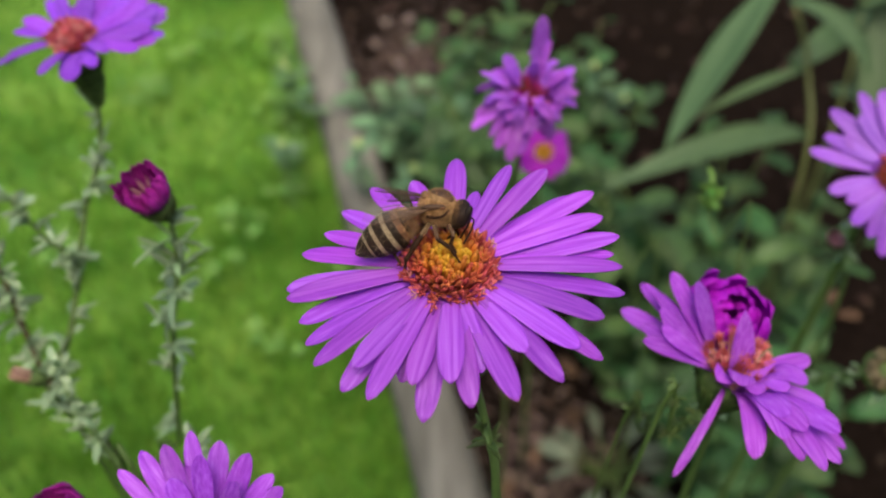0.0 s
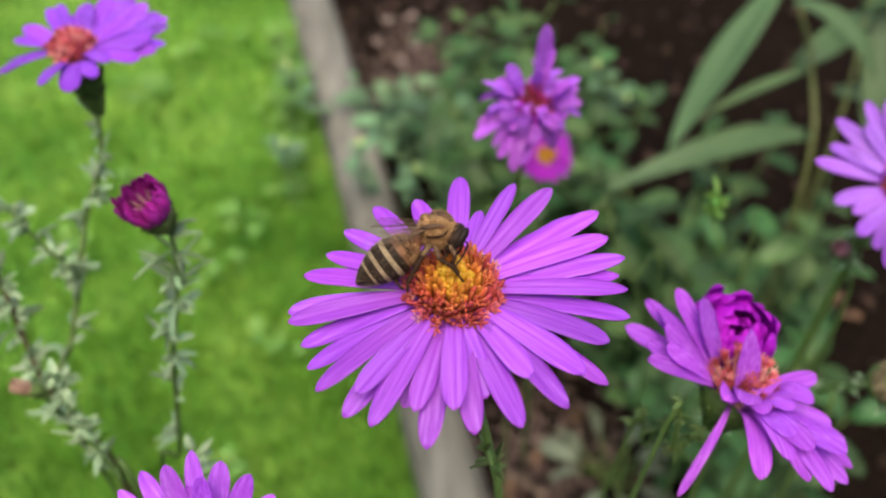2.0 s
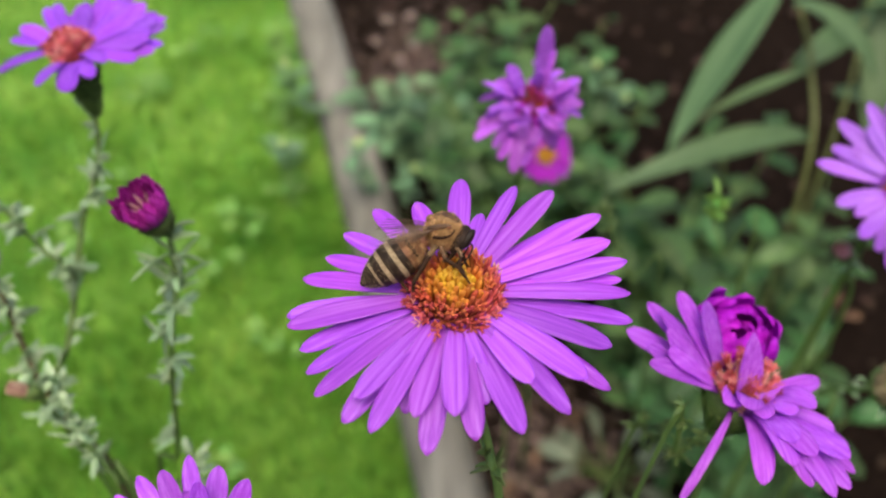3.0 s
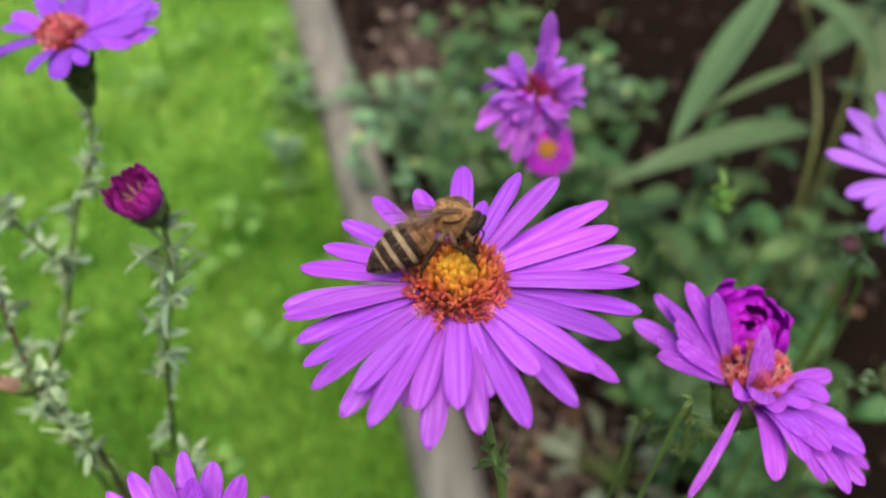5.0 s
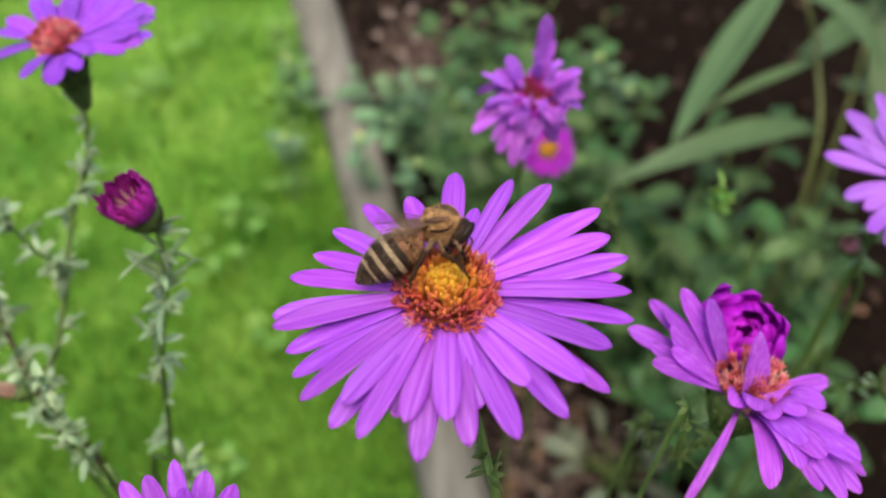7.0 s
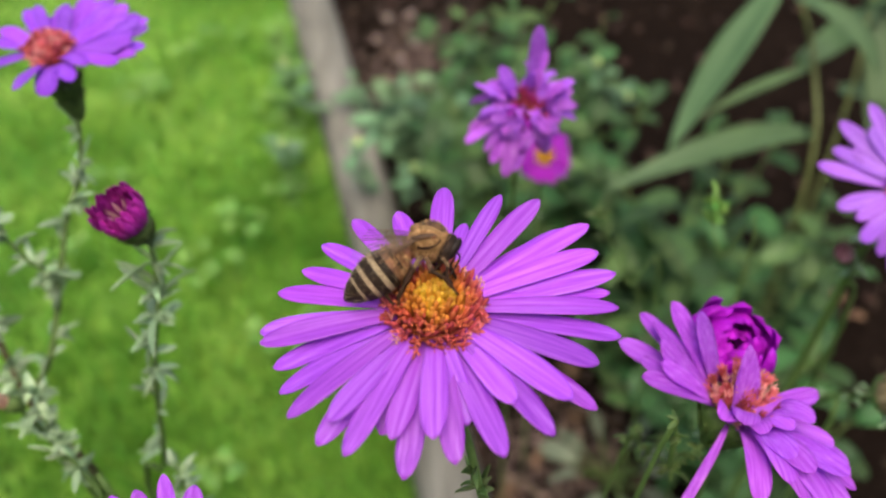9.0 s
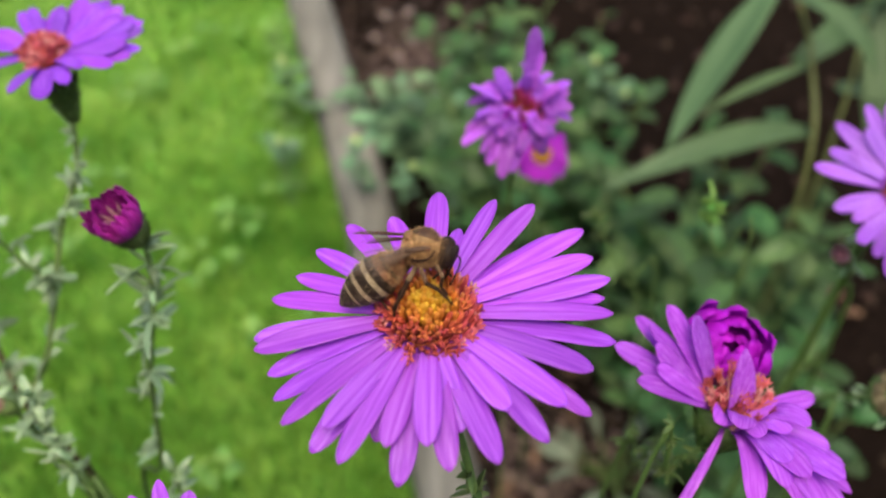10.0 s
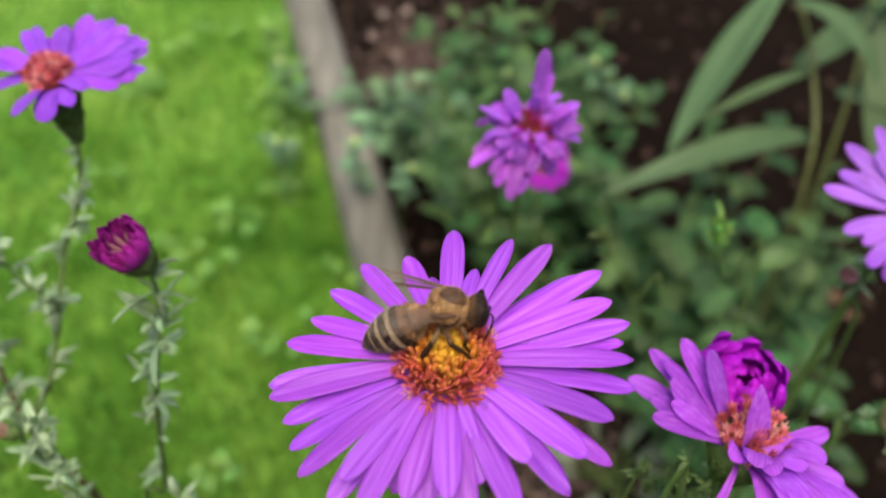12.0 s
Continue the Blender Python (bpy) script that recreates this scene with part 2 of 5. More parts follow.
def ground_material():
    m, nodes, links, b = shader("soil_and_turf", 0.95, 0.0)
    fine, broad = noisy(nodes, links, 220, "Object", 8.0), noisy(nodes, links, 14, "Object", 4.0)
    soil = ramp(nodes, [(0.3, (0.0055, 0.0038, 0.003)), (0.55, (0.013, 0.0088, 0.007)), (0.8, (0.038, 0.025, 0.019))])
    turf = ramp(nodes, [(0.3, (0.090, 0.212, 0.029)), (0.7, (0.150, 0.290, 0.046))])
    links.new(fine.outputs["Fac"], soil.inputs[0])
    links.new(broad.outputs["Fac"], turf.inputs[0])
    # the turf lies on the far side of the timber edging, which runs on a slant
    tc, sep, slope, less = nodes.new("ShaderNodeTexCoord"), nodes.new("ShaderNodeSeparateXYZ"), nodes.new("ShaderNodeMath"), nodes.new("ShaderNodeMath")
    links.new(tc.outputs["Object"], sep.inputs[0])
    slope.operation = "MULTIPLY_ADD"
    slope.inputs[1].default_value, slope.inputs[2].default_value = EDGE_SLOPE, EDGE_START
    links.new(sep.outputs["Y"], slope.inputs[0])
    less.operation = "LESS_THAN"
    links.new(sep.outputs["X"], less.inputs[0])
    links.new(slope.outputs[0], less.inputs[1])
    far, either = nodes.new("ShaderNodeMath"), nodes.new("ShaderNodeMath")
    far.operation, either.operation = "GREATER_THAN", "MAXIMUM"
    far.inputs[1].default_value = 1.3
    links.new(sep.outputs["X"], far.inputs[0])
    links.new(less.outputs[0], either.inputs[0])
    links.new(far.outputs[0], either.inputs[1])
    mix = nodes.new("ShaderNodeMix")
    mix.data_type = "RGBA"
    links.new(either.outputs[0], mix.inputs["Factor"])
    links.new(soil.outputs[0], mix.inputs["A"])
    links.new(turf.outputs[0], mix.inputs["B"])
    links.new(mix.outputs["Result"], b.inputs["Base Color"])
    bumped(nodes, links, b, fine.outputs["Fac"], 0.9, 0.006)
    return m


# ---- building blocks ----
def mesh_of(name, verts, faces, material, smooth=True):
    me = bpy.data.meshes.new(name)
    me.from_pydata([tuple(v) for v in verts], [], faces)
    for mat in material if isinstance(material, (list, tuple)) else [material]:
        me.materials.append(mat)
    if smooth:
        me.polygons.foreach_set("use_smooth", [True] * len(me.polygons))
    me.update()
    return me


def part(name, me, parent, m=None, label=""):
    ob = new(name, me)
    ob.parent = parent
    if m is not None:
        ob.matrix_basis = m
    return tagged(ob, label) if label else ob


def blade(length, width, rise=0.0, bend=0.0, cup=0.15, twist=0.0, shape=0.5, tip=0.25, thick=0.00014, n=9, k=5, sway=0.0, wave=0.0, seed=0, point=0.5, full=0.62, groove=0.08):
    """A petal or leaf along +x: rise is its slope at the root, bend the degrees by which it curves down to the tip. shape: how broad
    the root is; tip: how blunt the end is; cup: how far the edges rise."""
    rnd = random.Random(seed)
    ph = rnd.random() * 6
    mid, angle, p = [], radians(rise), Vector((0, 0, 0))
    for i in range(n + 1):
        mid.append((p.copy(), angle))
        u0, u1 = (u + 0.5 * u * (1 - u) for u in (i / n, (i + 1) / n))
        p = p + Vector((math.cos(angle), 0, math.sin(angle))) * (length * (u1 - u0))
        angle -= radians(bend) * (u1 - u0)
    top, low = [], []
    for i, (c, a) in enumerate(mid):
        s = i / n
        s = s + 0.5 * s * (1 - s)
        w = shape + (1 - shape) * math.sin(min(1.0, s / full) * math.pi / 2)
        if s > 1 - tip:
            e = (s - 1 + tip) / tip
            w *= max(0.015, 1 - e * e) ** point
        w *= width / 2
        roll = radians(twist) * s
        nrm, side = Vector((-math.sin(a), 0, math.cos(a))), Vector((0, 1, 0))
        across = side * math.cos(roll) + nrm * math.sin(roll)
        nn = nrm * math.cos(roll) - side * math.sin(roll)
        for j in range(k):
            f = 2 * j / (k - 1) - 1
            lift = cup * width * (f * f - 0.5) - groove * width * (1 if j == k // 2 else 0.8 * (j % 2) if k > 5 else 0) + wave * width * math.sin(9 * s + ph + 2 * f) * abs(f)
            lift *= w / (0.5 * width)
            q = c + across * (w * f) + nn * (lift * min(1, s * 3)) + side * (sway * length * s * s)
            top.append(q + nn * thick / 2)
            low.append(q - nn * thick / 2)
    verts, faces, off = top + low, [], len(top)
    for i in range(n):
        for j in range(k - 1):
            a = i * k + j
            faces += [(a, a + k, a + k + 1, a + 1), (off + a, off + a + 1, off + a + k + 1, off + a + k)]
        for j in (0, k - 1):
            a, b = i * k + j, (i + 1) * k + j
            faces.append((a, off + a, off + b, b) if j == 0 else (a, b, off + b, off + a))
    for i in (0, n):
        for j in range(k - 1):
            a = i * k + j
            faces.append((a, a + 1, off + a + 1, off + a) if i == 0 else (a + 1, a, off + a, off + a + 1))
    return verts, faces


def smooth_line(points, steps=5):
    pts = [Vector(p) for p in points]
    pts = [pts[0] * 2 - pts[1]] + pts + [pts[-1] * 2 - pts[-2]]
    out = []
    for i in range(1, len(pts) - 2):
        a, b, c, d = pts[i - 1 : i + 3]
        for s in range(steps):
            t = s / steps
            out.append(0.5 * (2 * b + (c - a) * t + (2 * a - 5 * b + 4 * c - d) * t * t + (3 * b - a - 3 * c + d) * t**3))
    return out + [pts[-2]]


def tube(points, r0, r1, sides=8, steps=5, knots=0.0, seed=0):
    """A tapered stalk through the points, with slight swellings."""
    rnd = random.Random(seed)
    line = smooth_line(points, steps) if steps > 1 else [Vector(p) for p in points]
    verts, faces, side = [], [], None
    for i, p in enumerate(line):
        ahead = (line[min(i + 1, len(line) - 1)] - line[max(i - 1, 0)]).normalized()
        if side is None:
            side = ahead.orthogonal().normalized()
        side = (side - ahead * side.dot(ahead)).normalized()
        up = ahead.cross(side)
        r = (r0 + (r1 - r0) * i / (len(line) - 1)) * (1 + knots * (rnd.random() - 0.5))
        for s in range(sides):
            a = 2 * math.pi * s / sides
            verts.append(p + (side * math.cos(a) + up * math.sin(a)) * r)
    for i in range(len(line) - 1):
        for s in range(sides):
            a, b = i * sides + s, i * sides + (s + 1) % sides
            faces.append((a, b, b + sides, a + sides))
    faces += [tuple(range(sides))[::-1], tuple(range(len(verts) - sides, len(verts)))]
    return verts, faces


def turned(profile, sides=16, squash=1.0):
    """A body turned about z from rows of (radius, height)."""
    verts, faces = [], []
    for r, z in profile:
        for s in range(sides):
            a = 2 * math.pi * s / sides
            verts.append(Vector((r * math.cos(a), r * math.sin(a) * squash, z)))
    for i in range(len(profile) - 1):
        for s in range(sides):
            a, b = i * sides + s, i * sides + (s + 1) % sides
            faces.append((a, b, b + sides, a + sides))
    faces += [tuple(range(sides))[::-1], tuple(range(len(verts) - sides, len(verts)))]
    return verts, faces


def joined(pieces):
    verts, faces = [], []
    for vs, fs, m in pieces:
        o = len(verts)
        verts += [m @ Vector(v) for v in vs]
        faces += [tuple(i + o for i in f) for f in fs]
    return verts, faces


def aim(p, ahead, roll=0.0):
    """A pose at p whose x axis points ahead, its z as far up as it goes."""
    x = Vector(ahead).normalized()
    y = Vector((0, 0, 1)).cross(x)
    y = y.normalized() if y.length > 1e-4 else Vector((0, 1, 0))
    z = x.cross(y)
    m = Matrix((x, y, z)).transposed().to_4x4()
    return Matrix.Translation(p) @ m @ pose(0, 0, 0, roll)


# ---- flower parts ----
def floret_bud(h=0.0023, r=0.00034):
    return turned([(r * 0.55, 0), (r * 0.75, h * 0.4), (r, h * 0.62), (r * 1.02, h * 0.8), (r * 0.8, h * 0.93), (r * 0.42, h * 1.0), (r * 0.1, h * 1.02)], 7)


def floret_open(h=0.0026, r=0.00042):
    pieces = [(*turned([(r * 0.5, 0), (r * 0.62, h * 0.5), (r * 0.9, h * 0.82), (r * 0.6, h * 0.84)], 6), Matrix())]
    for i in range(5):
        v, f = blade(r * 2.0, r * 0.85, 72, 50, 0.1, 0, 0.8, 0.75, 0.0001, 3, 3)
        pieces.append((v, f, pose(0, 0, 0, 0, 0, i * 72) @ pose(r * 0.7, 0, h * 0.8)))
    pieces.append((*turned([(r * 0.25, h * 0.5), (r * 0.22, h * 1.15), (r * 0.05, h * 1.22)], 5), Matrix()))
    return joined(pieces)


BUD_Y = mesh_of("floret", *floret_bud(0.0021, 0.00035), FLORET_YELLOW)
BUD_A = mesh_of("floret", *floret_bud(0.0023, 0.00033), FLORET_AMBER)
BUD_O = mesh_of("floret", *floret_bud(0.0025, 0.00028), FLORET_ORANGE)
BUD_R = mesh_of("floret", *floret_bud(0.0026, 0.00026), FLORET_RED)
OPEN_O = mesh_of("floret", *floret_open(), FLORET_ORANGE)
OPEN_R = mesh_of("floret", *floret_open(0.0023, 0.00038), FLORET_RED)
OPEN_P = mesh_of("floret", *floret_open(0.0022, 0.00042), FLORET_ROSE)
OPEN_C = mesh_of("floret", *floret_open(0.0028), FLORET_CRIMSON)
OPEN_T = mesh_of("floret", *floret_open(0.0022, 0.00034), FLORET_TIP)


def disc_florets(head, radius, height, count, ripe, seed, base=0.0006):
    """The crowd of tube florets on the dome: closed and yellow in the middle, open and red towards the rim."""
    rnd = random.Random(seed)
    rows = [(radius * q * 0.92, base + height * (1 - q**2.0) - 0.0001) for q in (1.0, 0.9, 0.75, 0.55, 0.3, 0.04)]
    part("disc", mesh_of("disc", *turned([(radius * 0.85, 0.0), *rows], 20), FLORET_BASE), head)
    for i in range(count):
        s = math.sqrt((i + 0.5) / count)
        a = i * 2.39996
        r = radius * s * 0.91
        z = base + height * (1 - s**2.0) - 0.0003
        lean = 3 + 44 * s**2.4 + rnd.uniform(-7, 7)
        u = s + rnd.uniform(-0.10, 0.10)
        rim = s + rnd.uniform(-0.05, 0.05)
        me = BUD_Y if u < ripe else BUD_A if u < ripe + 0.16 else BUD_O if u < ripe + 0.34 else BUD_R if rim < 0.91 else rnd.choice((OPEN_R, OPEN_T, OPEN_P))
        if me is BUD_O and rnd.random() < 0.25:
            me = OPEN_O
        if ripe < 0.05:
            me = OPEN_C if ripe < -0.5 else rnd.choice((OPEN_T, OPEN_P, OPEN_P, OPEN_R) if ripe > 0 else (OPEN_R, OPEN_P, OPEN_P, OPEN_T))
        m = pose(r * math.cos(a), r * math.sin(a), z, 0, 0, math.degrees(a)) @ pose(0, 0, 0, rnd.uniform(-8, 8), lean, rnd.uniform(0, 70))
        part("floret", me, head, m @ Matrix.Diagonal((1, 1, rnd.uniform(0.72, 1.2) * (0.82 if rim > 0.9 else 1.0) * (1.5 if ripe == 0.02 else 1.0), 1)))


def involucre(radius=0.0045, depth=0.0092, seed=1):
    """The green cup under a flower, with two rows of narrow bracts."""
    pieces = [(*turned([(0.0009, -depth), (0.0018, -depth * 0.85), (radius * 0.75, -depth * 0.45), (radius, -0.0008), (radius * 0.9, 0.0004), (radius * 0.3, 0.0008)], 18), Matrix())]
    rnd = random.Random(seed)
    for row, (n, z, r, le) in enumerate(((16, -depth * 0.55, radius * 0.72, 0.0042), (14, -depth * 0.85, radius * 0.42, 0.0040))):
        for i in range(n):
            v, f = blade(le * rnd.uniform(0.8, 1.15), 0.0011, 74, rnd.uniform(0, 26), 0.2, 0, 0.8, 0.55, 0.0002, 4, 3)
            pieces.append((v, f, pose(0, 0, 0, 0, 0, 360 * (i + 0.5 * row) / n + rnd.uniform(-4, 4)) @ pose(r, 0, z)))
    return joined(pieces)


CUP = mesh_of("flower_head", *involucre(), CALYX)
CUP_LONG = mesh_of("flower_head", *involucre(0.0034, 0.0125), CALYX)


def flower_head(thing, m, petals, disc=(0.0042, 0.0026, 80, 0.3), material=None, width=0.0029, root=0.0040, seed=0, wild=1.0, cup=None):
    """A head at m: petals are rows of (azimuth, length from the centre, rise, bend) in degrees and millimetres."""
    head = part("flower_head", cup or CUP, thing, m)
    rnd = random.Random(seed)
    for i, (az, reach, rise, bend, *more) in enumerate(petals):
        turn = rnd.uniform(-22, 22) * wild + (more[1] if len(more) > 1 else 0)
        me = mesh_of("petal", *blade(reach / 1000 - root, more[0] / 1000 if more else width * rnd.uniform(0.84, 1.12), rise, bend, rnd.uniform(-0.03, 0.10) * min(wild + 0.3, 2), turn, rnd.uniform(0.44, 0.54),
                                     rnd.uniform(0.24, 0.36), 0.00014, 12, 9, rnd.uniform(-0.03, 0.03) * wild, rnd.uniform(0, 0.03) * wild, seed * 100 + i, rnd.uniform(0.46, 0.56), 0.66, 0.03), material or PETAL)
        part("petal", me, head, pose(0, 0, 0.0004 + 0.0005 * (i % 3), 0, 0, az) @ pose(root, 0, 0))
    if disc:
        disc_florets(head, *disc, seed)
    return head


def leafy_stem(thing, points, r0, r1, leaves, material=None, leaf_length=0.010, leaf_width=0.0028, leaf_material=None, seed=0, skip=0.0, until=1.0):
    """A stalk with narrow leaves in uneven tufts along it: at each node one longer leaf and some short ones from its axil."""
    part("stem", mesh_of("stem", *tube(points, r0, r1, 8, 5, 0.15, seed), material or STEM), thing)
    line, rnd = smooth_line(points, 12), random.Random(seed)
    made, node, s = 0, 0, skip
    step = (until - skip) / (leaves / 4.6)
    while made < leaves:
        s += step * rnd.uniform(0.45, 1.55)
        if s > until:
            s = skip + rnd.random() * (until - skip)
        at = min(len(line) - 2, int(s * (len(line) - 1)))
        p, ahead = line[at], (line[at + 1] - line[at]).normalized()
        node += 1
        for k in range(rnd.choice((2, 4, 5, 7))):
            a = node * 137.5 + rnd.uniform(-35, 35) + (0 if k == 0 else rnd.uniform(-70, 70))
            out = Vector((math.cos(radians(a)), math.sin(radians(a)), 0))
            le = leaf_length * (rnd.uniform(0.7, 1.35) if k == 0 else rnd.uniform(0.4, 0.85))
            me = mesh_of("leaf", *blade(le, leaf_width * rnd.uniform(0.75, 1.15), rnd.uniform(0, 40), rnd.uniform(0, 80), 0.25, rnd.uniform(-40, 40), 0.5, 0.7, 0.00022, 7, 3, rnd.uniform(-0.15, 0.15), 0, k, 0.8), leaf_material or LEAF_ASTER)
            part("leaf", me, thing, aim(p + ahead * rnd.uniform(0, 0.0006), out + ahead * rnd.uniform(-0.5, 1.0), rnd.uniform(-50, 50)))
            made += 1


# ---- ground ----
EDGE_SLOPE, EDGE_START = -0.273, 0.066
GROUND = ground_material()
SHADE_WALL_RENDER = plain("shade_wall_render", [(0.3, (0.30, 0.28, 0.25)), (0.7, (0.40, 0.38, 0.34))], 40, 0.9, 0.1)


def add_shade_wall():
    """Unseen plain wall, added behind the viewer to dim sky light on near ground."""
    v = [(x, y, z) for x in (-2.2, 2.2) for y in (-0.62, -0.42) for z in (-0.05, 1.1)]
    f = [(0, 1, 3, 2), (4, 6, 7, 5), (0, 4, 5, 1), (2, 3, 7, 6), (1, 5, 7, 3), (0, 2, 6, 4)]
    return tagged(new("wall_south", mesh_of("wall_south", v, f, SHADE_WALL_RENDER, False)), "unseen plain wall added behind the viewer to shade the near ground", "wall", kind="structure")


add_shade_wall()


def ground():
    near = [x * 0.02 for x in range(-45, 46)]
    far = [1.2, 2, 4, 8, 16, 40, 120, 400]
    xs = [-x for x in far[::-1]] + near + far
    ys = [-x for x in far[::-1]] + [y + 0.3 for y in near] + [x + 0.3 for x in far]
    verts, n = [], len(xs)
    for y in ys:
        for x in xs:
            z = 0.0
            if abs(x) < 1 and abs(y) < 1.3:
                z = 0.012 * noise.noise((x * 9, y * 9, 0)) + 0.006 * noise.noise((x * 31, y * 31, 3))
                z -= 0.015 if x > EDGE_SLOPE * y + EDGE_START else 0.0
            verts.append((x, y, z - 0.004))
    faces = [(j * n + i, j * n + i + 1, (j + 1) * n + i + 1, (j + 1) * n + i) for j in range(len(ys) - 1) for i in range(n - 1)]
    return tagged(new("ground", mesh_of("ground", verts, faces, GROUND)), "dark crumbly soil bed beside short green turf", "ground", kind="structure")


ground()


def edging():
    """A weathered half-round timber that parts the lawn from the bed."""
    rnd = random.Random(4)
    prof = [(-0.019, -0.03), (-0.0205, 0.010), (-0.016, 0.022), (-0.006, 0.027), (0.006, 0.0275), (0.015, 0.023), (0.0195, 0.012), (0.0195, -0.03)]
    verts, faces, k = [], [], len(prof)
    ys = [-0.42 + 0.02 * i for i in range(151)]
    for y in ys:
        c = EDGE_SLOPE * y + EDGE_START
        for x, z in prof:
            w = 1.0 + 0.05 * noise.noise((y * 7, x * 50, 1))
            verts.append((c + x * 1.08 * w + 0.002 * noise.noise((y * 12, 5, x * 30)), y, z + 0.0025 * noise.noise((y * 9, x * 40, 2))))
    for i in range(len(ys) - 1):
        for j in range(k - 1):
            a = i * k + j
            faces.append((a, a + 1, a + k + 1, a + k)[::-1])
    faces += [tuple(range(k)), tuple(range(len(verts) - k, len(verts)))[::-1]]
    return tagged(new("garden_edging", mesh_of("garden_edging", verts, faces, TIMBER)), "weathered grey timber edging between lawn and soil bed", "garden edging")


edging()


def lawn():
    """Blades of grass, each three short quads."""
    rng = np.random.default_rng(7)
    verts, faces = [], []
    n = 44000
    ys = rng.uniform(0.12, 1.25, n)
    xs = EDGE_SLOPE * ys + EDGE_START - 0.024 - rng.random(n) ** 1.15 * (0.25 + 0.55 * ys)
    for x, y in zip(xs, ys):
        tall = rng.uniform(0.012, 0.032) * (0.8 + 0.4 * noise.noise((x * 8, y * 8, 1))) * (1 - 0.25 * math.exp((x - EDGE_SLOPE * y - EDGE_START + 0.02) / 0.03))
        az, lean, w = rng.uniform(0, 6.28), rng.uniform(0.1, 0.9), rng.uniform(0.0007, 0.0014)
        # upright by timber and near corner to look shaded, flatter further out to brighten
        lean *= 0.45 + 1.1 * min(1.0, max(0.0, (EDGE_SLOPE * y + EDGE_START - x) * 1.5 + (y - 0.35) * 1.2))
        dx, dy = math.cos(az), math.sin(az)
        o = len(verts)
        for s in (0, 0.4, 0.75, 1.0):
            r, z = tall * lean * s * s, tall * s * (1 - 0.3 * lean * s)
            ww = w * (1 - s**3 * 0.95)
            verts += [(x + dx * r - dy * ww, y + dy * r + dx * ww, z - 0.004), (x + dx * r + dy * ww, y + dy * r - dx * ww, z - 0.004)]
        for q in range(3):
            faces.append((o + 2 * q, o + 2 * q + 1, o + 2 * q + 3, o + 2 * q + 2))
    return tagged(new("lawn_grass", mesh_of("lawn_grass", verts, faces, GRASS)), "lush bright green mown lawn grass", "grass", kind="stuff")


lawn()

# ---- flowers ----
def main_aster():
    thing = tagged(new("aster"), "fully open purple aster with orange disc on leafy green stem", "flower", "asters")
    # azimuth, reach, rise, bend, width
    rays = [(87, 18.2, 3, 10, 2.7), (75, 12.7, 1, 10, 1.9), (65, 17.5, 3, 8, 2.0), (60, 13.3, -1, 10, 1.8), (52, 18.9, 7, 10, 2.6), (41, 16.9, -7, 8, 1.9), (36, 18.4, 7, 10, 2.7),
            (33, 20.3, 7, 12, 2.4), (22, 18.9, 6, 12, 2.6), (13, 19.7, 8, 12, 2.6), (9, 18.8, 2, 14, 2.2), (0, 18.9, 5, 14, 2.5), (354, 19.3, 2, 14, 2.3), (340, 17.4, 3, 16, 2.9),
            (322, 16.8, 5, 16, 3.1), (329, 19.0, -2, 18, 2.2), (305, 13.5, 13, 22, 2.7), (310, 17.8, 1, 18, 2.7), (293, 17.1, 5, 18, 2.9), (277, 16.5, 1, 20, 2.5), (270, 14.8, 9, 20, 2.8),
            (255, 14.9, 9, 20, 2.5), (261, 17.8, -3, 20, 2.6), (243, 18.0, 3, 18, 2.4), (231, 18.0, 0, 18, 2.6), (233, 16.2, 9, 16, 2.4), (220, 18.4, 2, 16, 2.4), (209, 17.6, 0, 14, 2.4),
            (199, 17.4, -3, 14, 2.2), (192, 18.0, 3, 14, 2.6), (188, 17.9, 6, 12, 2.6), (170, 16.9, 1, 10, 2.6), (159, 15.5, -1, 10, 2.2), (140, 16.7, -3, 10, 2.5), (125, 16.3, 0, 10, 2.2),
            (107, 15.0, -2, 10, 2.5), (183, 12.4, -1, 10, 1.9), (98, 11.9, -5, 10, 1.8), (284, 13.0, -4, 20, 2.4), (248, 14.0, -4, 18, 2.4)]
    flower_head(thing, pose(0.0008, 0.0583, 0.4262), rays, (0.0047, 0.0020, 300, 0.42), seed=3, width=0.0028, wild=0.45)
    leafy_stem(thing, [(0.012, 0.038, -0.01), (0.0098, 0.043, 0.33), (0.0072, 0.0482, 0.3904), (0.0058, 0.0508, 0.4021), (0.0030, 0.0555, 0.414), (0.0012, 0.0582, 0.4195)], 0.0007, 0.0004, 30, seed=3, skip=0.55, until=0.96, leaf_length=0.0038, leaf_width=0.0009, leaf_material=LEAF_YOUNG)
    return thing


def ring(n, reach, rise, bend, seed, spread=0.12):
    rnd = random.Random(seed)
    return [(360 * i / n + rnd.uniform(-5, 5), reach * rnd.uniform(1 - spread, 1 + spread * 0.6), rise + rnd.uniform(-6, 6), bend + rnd.uniform(-8, 8)) for i in range(n)]


